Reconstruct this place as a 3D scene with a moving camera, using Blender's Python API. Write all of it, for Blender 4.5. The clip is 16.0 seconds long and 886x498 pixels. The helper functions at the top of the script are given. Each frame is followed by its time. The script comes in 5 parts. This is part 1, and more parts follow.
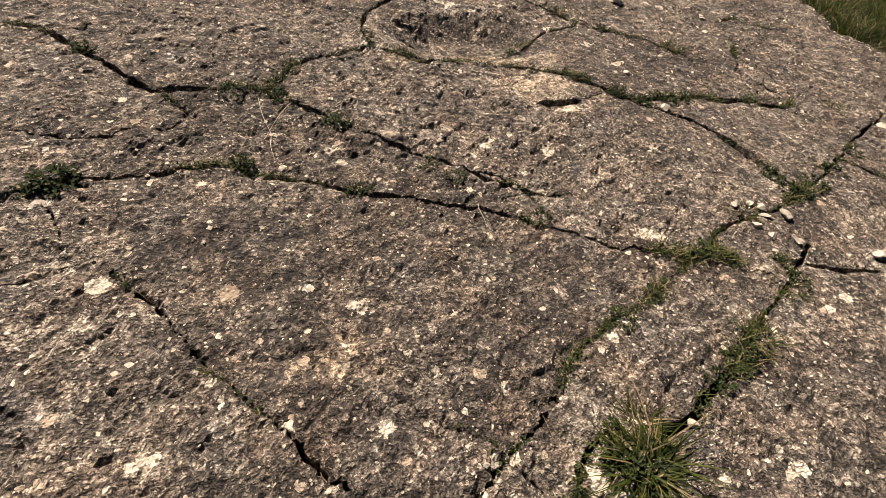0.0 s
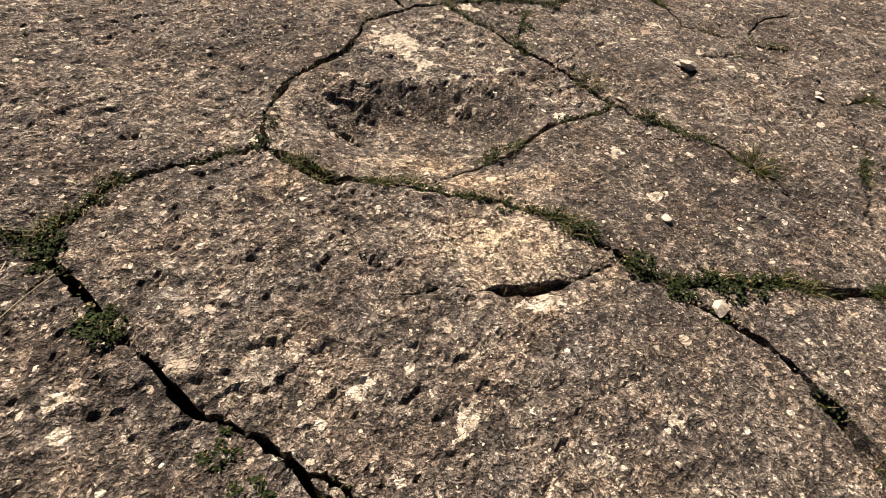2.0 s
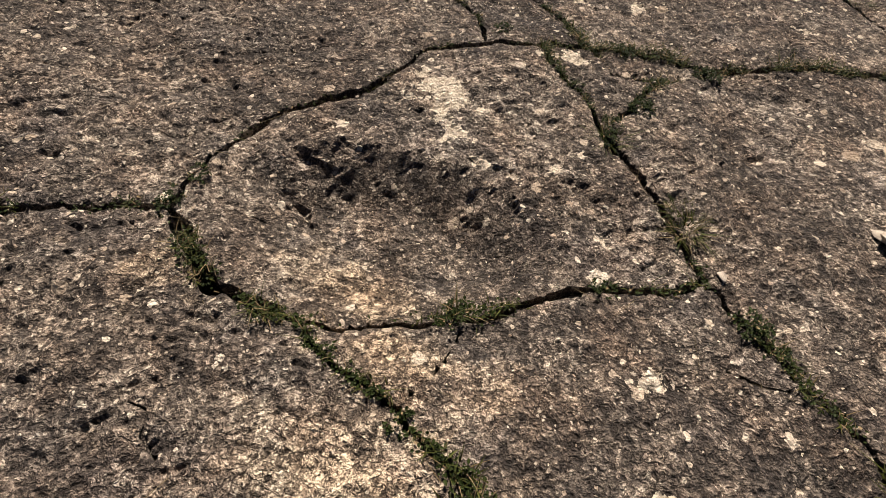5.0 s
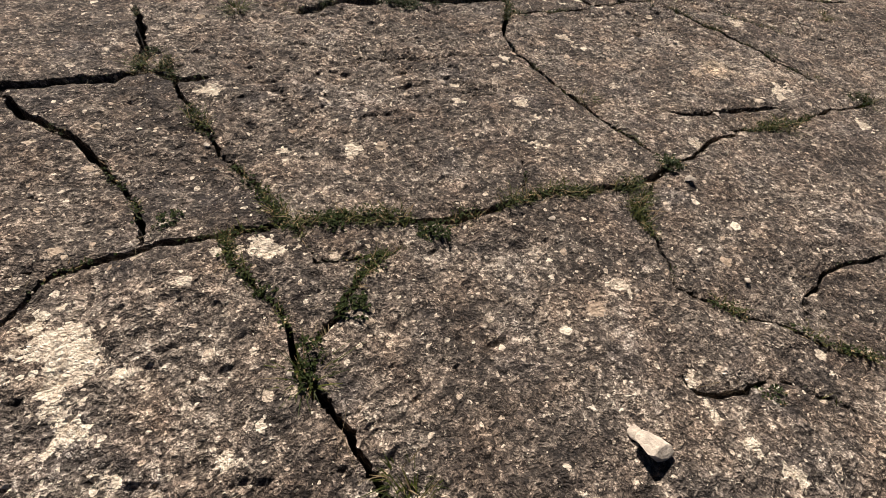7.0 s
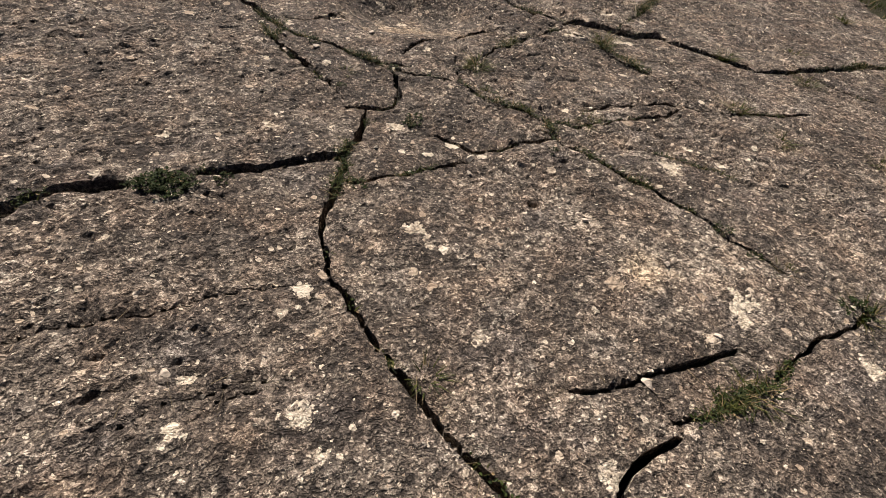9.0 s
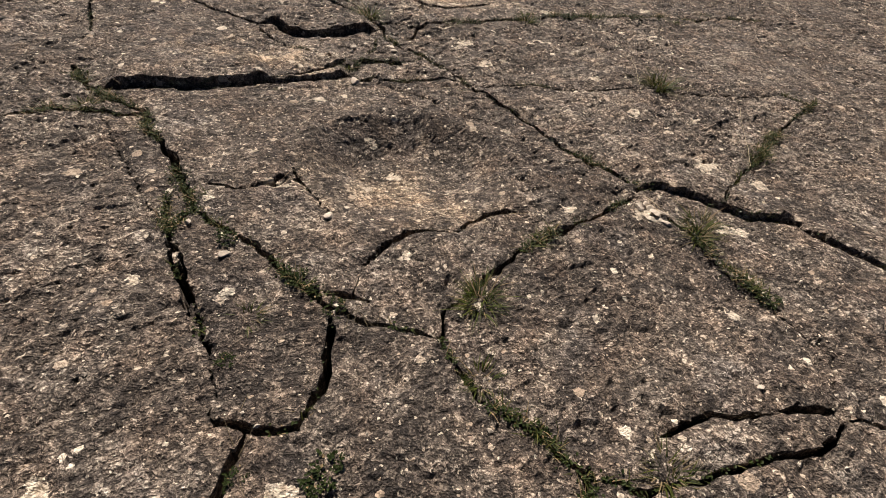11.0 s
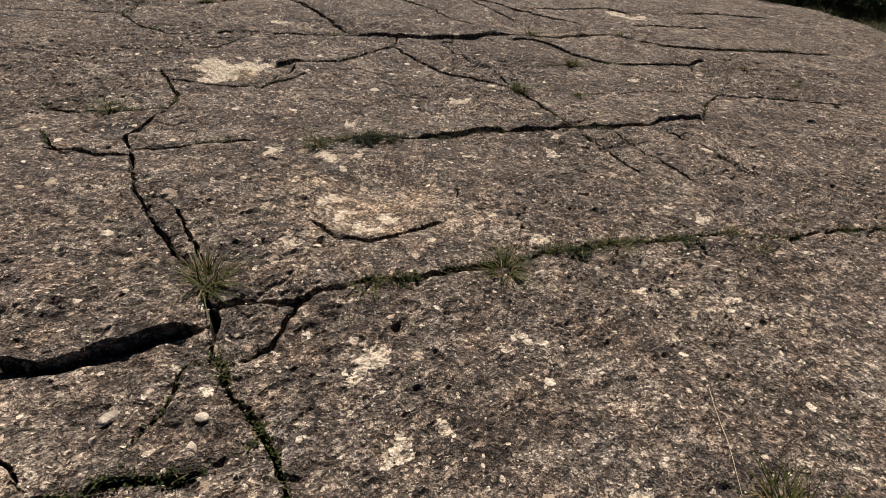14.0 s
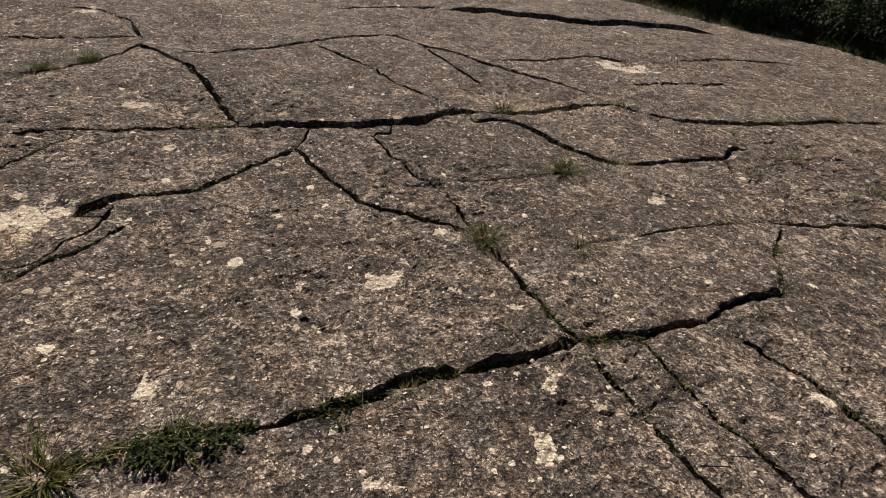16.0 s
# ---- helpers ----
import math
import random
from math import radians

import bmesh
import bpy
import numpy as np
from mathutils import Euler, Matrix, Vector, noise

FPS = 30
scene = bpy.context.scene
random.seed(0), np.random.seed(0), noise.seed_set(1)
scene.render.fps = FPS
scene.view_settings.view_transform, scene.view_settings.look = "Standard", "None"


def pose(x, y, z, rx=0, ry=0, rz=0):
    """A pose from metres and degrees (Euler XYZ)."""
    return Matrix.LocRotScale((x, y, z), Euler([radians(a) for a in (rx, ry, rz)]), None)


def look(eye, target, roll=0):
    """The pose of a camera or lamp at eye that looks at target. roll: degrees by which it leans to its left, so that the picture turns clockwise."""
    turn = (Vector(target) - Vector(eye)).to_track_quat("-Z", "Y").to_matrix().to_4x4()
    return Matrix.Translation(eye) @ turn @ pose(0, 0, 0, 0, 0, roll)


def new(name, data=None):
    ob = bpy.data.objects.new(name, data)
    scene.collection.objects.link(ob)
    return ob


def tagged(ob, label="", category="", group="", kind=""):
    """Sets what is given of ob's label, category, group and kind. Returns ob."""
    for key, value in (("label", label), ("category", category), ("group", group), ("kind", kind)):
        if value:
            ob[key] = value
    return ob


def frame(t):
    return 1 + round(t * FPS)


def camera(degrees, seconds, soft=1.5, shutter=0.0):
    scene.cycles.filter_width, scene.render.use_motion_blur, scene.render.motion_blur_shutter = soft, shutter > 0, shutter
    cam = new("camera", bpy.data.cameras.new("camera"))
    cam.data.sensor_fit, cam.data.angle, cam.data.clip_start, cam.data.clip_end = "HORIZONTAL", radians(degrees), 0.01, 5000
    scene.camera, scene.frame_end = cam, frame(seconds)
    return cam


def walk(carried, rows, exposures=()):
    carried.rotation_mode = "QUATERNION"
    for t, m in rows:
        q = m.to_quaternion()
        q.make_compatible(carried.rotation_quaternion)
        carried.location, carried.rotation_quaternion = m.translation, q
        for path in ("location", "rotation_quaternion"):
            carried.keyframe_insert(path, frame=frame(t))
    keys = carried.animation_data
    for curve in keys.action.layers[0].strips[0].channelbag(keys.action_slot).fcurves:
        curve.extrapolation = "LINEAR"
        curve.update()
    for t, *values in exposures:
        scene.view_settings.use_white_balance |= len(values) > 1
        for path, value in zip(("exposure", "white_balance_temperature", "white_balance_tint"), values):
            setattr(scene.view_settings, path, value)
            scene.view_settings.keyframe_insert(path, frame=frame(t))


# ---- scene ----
cam = camera(86.0, 16.0, soft=0.55)
PATH = [
    (0, (-4.096, -8.100, 1.475), (-3.455, -6.873, 0.031), 10.40),
    (0.5, (-3.785, -7.718, 1.475), (-3.184, -6.494, 0.012), 10.20),
    (1, (-3.443, -7.403, 1.482), (-2.884, -6.187, -0.004), 10.19),
    (1.5, (-3.138, -7.084, 1.437), (-2.645, -5.862, -0.068), 10.02),
    (2, (-2.898, -6.741, 1.432), (-2.518, -5.504, -0.093), 9.48),
    (2.5, (-2.656, -6.473, 1.400), (-2.399, -5.226, -0.143), 9.04),
    (3, (-2.486, -6.276, 1.414), (-2.369, -5.045, -0.158), 8.44),
    (3.2, (-2.449, -6.178, 1.417), (-2.379, -4.987, -0.189), 8.59),
    (5.3, (-2.057, -5.540, 1.355), (-2.308, -4.429, -0.289), 5.43),
    (5.5, (-2.052, -5.421, 1.354), (-2.266, -4.297, -0.286), 5.92),
    (6, (-1.942, -5.140, 1.377), (-2.056, -3.958, -0.232), 6.89),
    (6.5, (-1.768, -4.916, 1.394), (-1.742, -3.678, -0.177), 8.05),
    (7, (-1.515, -4.657, 1.450), (-1.305, -3.376, -0.072), 9.28),
    (7.5, (-1.221, -4.322, 1.487), (-0.882, -3.025, 0.003), 9.95),
    (8, (-0.982, -3.958, 1.495), (-0.626, -2.645, 0.029), 9.67),
    (8.5, (-0.775, -3.536, 1.472), (-0.417, -2.210, 0.019), 9.45),
    (9, (-0.637, -3.037, 1.458), (-0.315, -1.676, 0.028), 9.30),
    (9.5, (-0.502, -2.561, 1.506), (-0.254, -1.154, 0.107), 8.90),
    (9.7, (-0.418, -2.389, 1.516), (-0.195, -0.969, 0.126), 8.56),
    (11.8, (-0.076, -0.525, 1.494), (-0.031, 0.922, 0.114), 7.14),
    (12, (-0.066, -0.385, 1.487), (-0.023, 1.066, 0.112), 7.12),
    (12.5, (-0.017, 0.047, 1.474), (0.019, 1.530, 0.133), 6.81),
    (13, (0.073, 0.586, 1.552), (0.087, 2.107, 0.253), 6.47),
    (13.5, (0.225, 1.108, 1.609), (0.230, 2.662, 0.350), 6.27),
    (14, (0.311, 1.656, 1.620), (0.333, 3.236, 0.394), 6.34),
    (14.5, (0.316, 2.288, 1.649), (0.348, 3.884, 0.445), 6.35),
    (15, (0.443, 2.912, 1.642), (0.478, 4.517, 0.449), 6.49),
    (15.5, (0.527, 3.462, 1.683), (0.598, 5.070, 0.496), 6.68),
    (16, (0.562, 4.082, 1.718), (0.662, 5.682, 0.521), 6.76),
]
EXPOSURES = [(0.0, 1.36, 6750, 11), (3.2, 1.27, 6800, 11), (5.4, 0.94, 6500, 11), (7.0, 1.05, 6350, 11), (12.5, 1.0, 6400, 11), (16.0, 0.78, 6400, 11)]
walk(cam, [(t, look(eye, target, roll)) for t, eye, target, roll in PATH], EXPOSURES)

# ---- light: a clear sky and a high sun ahead of the walk ----
SUN_EL, SUN_AZ = 46.0, -17.0
world = bpy.data.worlds.new("sky")
scene.world = world
world.use_nodes = True
sky = world.node_tree.nodes.new("ShaderNodeTexSky")
sky.sky_type, sky.sun_disc = "NISHITA", False
sky.altitude, sky.air_density, sky.dust_density, sky.ozone_density = 2500.0, 0.18, 0.03, 0.3
sky.sun_elevation, sky.sun_rotation = radians(SUN_EL), radians(SUN_AZ)
world.node_tree.links.new(sky.outputs[0], world.node_tree.nodes["Background"].inputs[0])
world.node_tree.nodes["Background"].inputs[1].default_value = 0.05
sun = new("sun", bpy.data.lights.new("sun", "SUN"))
sun.data.energy, sun.data.angle, sun.data.color = 5.0, radians(0.5), (1.0, 0.895, 0.80)
sun.matrix_world = look((60 * math.sin(radians(SUN_AZ)), 60 * math.cos(radians(SUN_AZ)), 60 * math.tan(radians(SUN_EL))), (0, 0, 0))


# ---- materials ----
class Nodes:
    """A short way to wire one material."""

    def __init__(self, name):
        self.mat = bpy.data.materials.new(name)
        self.mat.use_nodes = True
        self.tree = self.mat.node_tree
        self.bsdf = self.tree.nodes["Principled BSDF"]
        self.pos = self.tree.nodes.new("ShaderNodeNewGeometry").outputs["Position"]

    def put(self, kind, inputs=(), operation="", use_clamp=False, data_type="", blend_type="", attribute_name="", feature=""):
        node = self.tree.nodes.new(kind)
        if feature:
            node.feature = feature
        if data_type:
            node.data_type, node.blend_type = data_type, blend_type
        if attribute_name:
            node.attribute_name = attribute_name
        if operation:
            node.operation = operation
        if use_clamp:
            node.use_clamp = True
        for key, value in dict(inputs).items():
            self.plug(node.inputs[key], value)
        return node

    def plug(self, socket, value):
        if isinstance(value, bpy.types.NodeSocket):
            self.tree.links.new(value, socket)
        else:
            socket.default_value = value

    def noise(self, scale, detail=3.0, rough=0.55, vector=None, distort=0.0):
        return self.put("ShaderNodeTexNoise", {"Vector": vector or self.pos, "Scale": scale, "Detail": detail, "Roughness": rough, "Distortion": distort}).outputs[0]

    def math(self, op, a, b=0.0, clamp=False):
        return self.put("ShaderNodeMath", {0: a, 1: b}, operation=op, use_clamp=clamp).outputs[0]

    def ramp(self, value, *stops):
        node = self.put("ShaderNodeValToRGB", {0: value})
        while len(node.color_ramp.elements) < len(stops):
            node.color_ramp.elements.new(0.5)
        for element, (at, colour) in zip(node.color_ramp.elements, stops):
            element.position = at
            element.color = (*colour, 1) if isinstance(colour, tuple) else (colour, colour, colour, 1)
        return node.outputs[0]

    def mix(self, fac, a, b, blend="MIX"):
        node = self.put("ShaderNodeMix", data_type="RGBA", blend_type=blend)
        for socket, value in ((node.inputs[0], fac), (node.inputs[6], a), (node.inputs[7], b)):
            self.plug(socket, (*value, 1) if isinstance(value, tuple) else value)
        return node.outputs[2]

    def finish(self, colour, rough=0.9, height=None, distance=0.01, strength=1.0, specular=0.25):
        self.plug(self.bsdf.inputs["Base Color"], (*colour, 1) if isinstance(colour, tuple) else colour)
        self.plug(self.bsdf.inputs["Roughness"], rough)
        self.bsdf.inputs["Specular IOR Level"].default_value = specular
        if height is not None:
            bump = self.put("ShaderNodeBump", {"Height": height, "Distance": distance, "Strength": strength})
            self.plug(self.bsdf.inputs["Normal"], bump.outputs[0])
        return self.mat


# how strongly each scale of the rock counts, from grains or lumps on: tone, relief in metres, painted shade and dirt in
# the seams
TONE = (0.30, 0.30, 0.18, 0.55, 0.60, 0.45, 0.55, 0.55, 0.45)
BUMP = (0.030, 0.040, 0.026, 0.0080, 0.060, 0.046, 0.0055, 0.0045, 0.0024)
DIRT_SHADE = 0.92


def rock_material():
    """Weathered shelly limestone: grey-brown flaky skin, pale shell grains, shade and grime painted into the crevices,
    fresh cream scars.
    """
    n = Nodes("weathered_limestone")

    def shifted(vector, scale, reach, detail=2.0):
        wander = n.put("ShaderNodeTexNoise", {"Vector": n.pos, "Scale": scale, "Detail": detail}).outputs[1]
        return n.put("ShaderNodeVectorMath", {0: vector, 1: n.put("ShaderNodeVectorMath", {0: wander, "Scale": reach}, operation="SCALE").outputs[0]}, operation="ADD").outputs[0]

    def crease(scale, detail, vector):
        """0 along winding seams, rising away from them."""
        return n.math("ABSOLUTE", n.math("SUBTRACT", n.noise(scale, detail, 0.5, vector), 0.5))

    bent = shifted(n.pos, 40.0, 0.026)
    torn = shifted(bent, 90.0, 0.014)
    grain, flake = n.noise(150.0, 2.0, 0.6), n.noise(62.0, 3.0, 0.62, bent)
    lumps, mottle = n.noise(30.0, 3.0, 0.58, bent), n.noise(9.0, 5.0, 0.62)
    medium, broad = n.noise(3.6, 4.0, 0.62), n.noise(1.4, 3.0, 0.55)
    seam, fine_seam = crease(25.0, 2.0, bent), crease(60.0, 1.5, torn)
    bits = []
    for scale in (120.0, 58.0, 27.0):
        cell = n.put("ShaderNodeTexVoronoi", {"Vector": torn, "Scale": scale})
        tint = n.put("ShaderNodeSeparateColor", {0: cell.outputs["Color"]})
        bits.append((tint.outputs[0], tint.outputs[1], cell.outputs["Distance"]))
    value = 0.5
    for layer, weight in ((bits[0][0], TONE[0]), (bits[1][0], TONE[1]), (bits[2][0], TONE[2]), (grain, TONE[3]), (flake, TONE[4]), (lumps, TONE[5]), (mottle, TONE[6]), (medium, TONE[7]), (broad, TONE[8])):
        value = n.math("ADD", value, n.math("MULTIPLY", n.math("SUBTRACT", layer, 0.5), weight))
    worn_at = n.put("ShaderNodeAttribute", attribute_name="worn").outputs["Fac"]
    value = n.math("ADD", value, n.math("MULTIPLY", worn_at, 0.17))
    own = n.put("ShaderNodeObjectInfo").outputs["Random"]
    value = n.math("ADD", value, n.math("MULTIPLY", n.math("SUBTRACT", own, 0.5), 0.13))
    skin = n.ramp(value, (0.10, (0.022, 0.019, 0.017)), (0.33, (0.063, 0.052, 0.043)), (0.52, (0.148, 0.122, 0.098)), (0.70, (0.285, 0.234, 0.184)), (0.92, (0.70, 0.62, 0.50)))
    # crevice shade painted into the seams between the flakes, with dirt and dark lichen
    dirt_shade = n.math("MAXIMUM", n.ramp(n.math("ADD", fine_seam, n.math("MULTIPLY", n.math("SUBTRACT", lumps, 0.5), 0.22)), (0.0, 1.0), (0.060, 0.0)), n.ramp(n.math("ADD", seam, n.math("MULTIPLY", n.math("SUBTRACT", mottle, 0.5), 0.16)), (0.0, 1.0), (0.034, 0.0)))
    dirt_shade = n.math("MULTIPLY", dirt_shade, n.ramp(bits[2][1], (0.25, 0.35), (0.7, 1.0)))
    skin = n.mix(n.math("MULTIPLY", dirt_shade, DIRT_SHADE), skin, (0.030, 0.024, 0.019))
    hue = n.noise(4.5, 3.0, 0.6)
    skin = n.mix(n.ramp(hue, (0.42, 0.0), (0.68, 0.55)), skin, n.mix(1.0, skin, (1.0, 0.84, 0.73), "MULTIPLY"))
    skin = n.mix(n.ramp(n.noise(2.7, 4.0, 0.6), (0.52, 0.0), (0.66, 0.55)), skin, n.mix(1.0, skin, (0.78, 0.82, 0.92), "MULTIPLY"))
    skin = n.mix(n.math("MULTIPLY", worn_at, 0.6, True), skin, n.mix(1.0, skin, (1.24, 1.12, 0.93), "MULTIPLY"))
    # bare cream shell grains and chips of many sizes
    chipped = 0.0
    for scale, share, size, cover in ((62.0, 0.86, 0.46, 0.7), (30.0, 0.90, 0.46, 0.85), (14.0, 0.91, 0.42, 0.85), (7.0, 0.93, 0.36, 0.8)):
        chips = n.put("ShaderNodeTexVoronoi", {"Vector": bent, "Scale": scale})
        chip = n.put("ShaderNodeSeparateColor", {0: chips.outputs["Color"]})
        ragged = n.math("ADD", chips.outputs["Distance"], n.math("ADD", n.math("MULTIPLY", flake, 0.35), n.math("MULTIPLY", n.math("SUBTRACT", chip.outputs[1], 0.5), 0.25)))
        bare = n.math("MULTIPLY", n.math("GREATER_THAN", chip.outputs[0], share), n.math("LESS_THAN", ragged, size))
        skin = n.mix(n.math("MULTIPLY", bare, cover), skin, n.mix(chip.outputs[2], (0.46, 0.35, 0.25), (0.86, 0.76, 0.60)))
        chipped = n.math("MAXIMUM", chipped, n.math("MULTIPLY", bare, 0.05 / scale))
    scar = n.put("ShaderNodeAttribute", attribute_name="scar").outputs["Fac"]
    ragged = n.math("MULTIPLY", n.math("ADD", n.math("SUBTRACT", flake, 0.5), n.math("SUBTRACT", n.noise(9.0, 5.0, 0.7), 0.5)), 2.6)
    scar_mask = n.ramp(n.math("ADD", n.math("MULTIPLY", scar, 1.35), ragged), (0.78, 0.0), (0.90, 1.0))
    fresh = n.mix(n.ramp(n.noise(48.0, 5.0, 0.75), (0.32, 0.0), (0.60, 1.0)), (0.44, 0.34, 0.235), (0.86, 0.76, 0.60))
    scar_mask = n.math("MULTIPLY", scar_mask, n.ramp(n.noise(26.0, 4.0, 0.72, bent), (0.40, 0.35), (0.50, 1.0)))
    skin = n.mix(n.math("MULTIPLY", scar_mask, 0.9), skin, fresh)
    line = n.math("ADD", n.put("ShaderNodeAttribute", attribute_name="seam").outputs["Fac"], n.math("MULTIPLY", n.math("SUBTRACT", flake, 0.5), 0.6))
    skin = n.mix(n.ramp(line, (0.50, 0.0), (0.86, 0.93)), skin, (0.020, 0.016, 0.012))
    # relief, in metres: lumps, seams, flakes that overlap like torn paper, pinholes
    height = n.math("MULTIPLY", mottle, BUMP[0])
    for layer, weight in ((lumps, BUMP[1]), (flake, BUMP[2]), (grain, BUMP[3]), (n.math("MINIMUM", seam, 0.10), BUMP[4]), (n.math("MINIMUM", fine_seam, 0.09), BUMP[5]), (bits[2][0], BUMP[6]), (bits[1][0], BUMP[7]), (bits[0][0], BUMP[8])):
        height = n.math("ADD", height, n.math("MULTIPLY", layer, weight))
    hole = n.math("MULTIPLY", n.math("GREATER_THAN", bits[2][1], 0.90), n.ramp(bits[2][2], (0.14, 1.0), (0.24, 0.0)))
    height = n.math("SUBTRACT", n.math("ADD", height, chipped), n.math("MULTIPLY", hole, 0.008))
    return n.finish(skin, 0.92, height, 1.0, 1.0, 0.2)


def soil_material():
    n = Nodes("dark_soil")
    grain, broad = n.noise(120.0, 4.0, 0.7), n.noise(1.3, 4.0)
    colour = n.mix(broad, n.ramp(grain, (0.35, (0.016, 0.012, 0.008)), (0.7, (0.068, 0.052, 0.036))), n.ramp(grain, (0.35, (0.012, 0.016, 0.006)), (0.7, (0.042, 0.048, 0.019))))
    return n.finish(colour, 0.95, n.math("ADD", grain, n.noise(30.0, 3.0)), 0.015, 1.0, 0.15)


def leaf_material(name, dark, light, dry=0.0, thinness=0.16):
    """Leaves that differ one from the next; thin, so that some light comes through."""
    n = Nodes(name)
    island = n.tree.nodes.new("ShaderNodeNewGeometry").outputs["Random Per Island"]
    colour = n.mix(island, dark, light)
    if dry:
        colour = n.mix(n.math("GREATER_THAN", n.math("FRACT", n.math("MULTIPLY", island, 17.0)), 1.0 - dry), colour, (0.24, 0.175, 0.095))
    colour = n.mix(0.5, colour, n.mix(1.0, colour, n.ramp(n.noise(60.0, 2.0), (0.3, 0.55), (0.7, 1.25)), "MULTIPLY"))
    n.finish(colour, 0.6, None, specular=0.12)
    thin = n.put("ShaderNodeBsdfTranslucent", {"Color": colour})
    blend = n.put("ShaderNodeMixShader", {0: thinness, 1: n.bsdf.outputs[0], 2: thin.outputs[0]})
    n.tree.links.new(blend.outputs[0], n.tree.nodes["Material Output"].inputs["Surface"])
    return n.mat


def stone_material():
    n = Nodes("broken_limestone")
    own = n.put("ShaderNodeObjectInfo").outputs["Random"]
    face, grain = n.noise(28.0, 4.0, 0.65), n.noise(150.0, 3.0, 0.65)
    colour = n.mix(n.ramp(face, (0.4, 0.0), (0.62, 1.0)), (0.26, 0.225, 0.18), (0.50, 0.435, 0.345))
    colour = n.mix(n.math("MULTIPLY", own, 0.5), colour, (0.44, 0.37, 0.30))
    return n.finish(colour, 0.9, n.math("ADD", face, n.math("MULTIPLY", grain, 0.4)), 0.008, 0.9, 0.2)


def bark_material():
    n = Nodes("grey_bark")
    return n.finish(n.ramp(n.noise(35.0, 4.0), (0.35, (0.05, 0.04, 0.03)), (0.7, (0.17, 0.14, 0.11))), 0.9, n.noise(60.0, 3.0), 0.006)


ROCK, SOIL, STONE, BARK = rock_material(), soil_material(), stone_material(), bark_material()
GRASS = leaf_material("green_grass_blades", (0.030, 0.036, 0.009), (0.105, 0.108, 0.028), 0.30, 0.34)
DRY = leaf_material("dry_straw", (0.075, 0.058, 0.030), (0.19, 0.145, 0.08))
TUFT = leaf_material("green_tuft_blades", (0.012, 0.019, 0.004), (0.074, 0.086, 0.014), 0.08, 0.30)
LEAF = leaf_material("small_weed_leaves", (0.013, 0.021, 0.005), (0.036, 0.049, 0.012), 0.03, 0.16)
STRAW = leaf_material("pale_straw", (0.42, 0.34, 0.22), (0.62, 0.52, 0.36))
BRAMBLE = leaf_material("dark_bramble_leaves", (0.018, 0.035, 0.010), (0.055, 0.085, 0.025))
VERGE = leaf_material("verge_grass", (0.014, 0.025, 0.004), (0.056, 0.074, 0.012), 0.14, 0.25)


# ---- helpers ----
def mesh_of(name, verts, faces, material, smooth=False):
    """One mesh from arrays; faces is an (n, 3) or (n, 4) array."""
    verts, faces = np.asarray(verts, np.float32), np.asarray(faces, np.int32)
    me = bpy.data.meshes.new(name)
    me.vertices.add(len(verts))
    me.vertices.foreach_set("co", verts.ravel())
    sides = faces.shape[1]
    me.loops.add(faces.size)
    me.loops.foreach_set("vertex_index", faces.ravel())
    me.polygons.add(len(faces))
    me.polygons.foreach_set("loop_start", np.arange(0, faces.size, sides, dtype=np.int32))
    me.polygons.foreach_set("use_smooth", np.full(len(faces), smooth))
    me.update(calc_edges=True)
    me.materials.append(material)
    return me


def part(name, me, parent, label=""):
    ob = new(name, me)
    ob.parent = parent
    return tagged(ob, label)


RNG = np.random.default_rng(7)


class Lattice:
    """Smooth value noise in the plane, the same at every build."""

    def __init__(self, seed):
        self.table = np.random.default_rng(seed).random((256, 256))
        self.turn = 0.45 + 0.73 * seed

    def at(self, x, y, size):
        c, s = math.cos(self.turn), math.sin(self.turn)
        x, y = np.asarray(x), np.asarray(y)
        u, v = (c * x - s * y) / size + 57.3, (s * x + c * y) / size + 91.7
        i, j = np.floor(u).astype(int), np.floor(v).astype(int)
        a, b = u - i, v - j
        a, b = a * a * (3 - 2 * a), b * b * (3 - 2 * b)
        t, i, j, k, l = self.table, i & 255, j & 255, (i + 1) & 255, (j + 1) & 255
        return (t[i, j] * (1 - a) + t[k, j] * a) * (1 - b) + (t[i, l] * (1 - a) + t[k, l] * a) * b - 0.5


NOISE = [Lattice(s) for s in range(8)]

# ---- the plan of the rock pavement: its cracks (width in cm, share of green, course) ----
CRACKS = []


STEPS = []


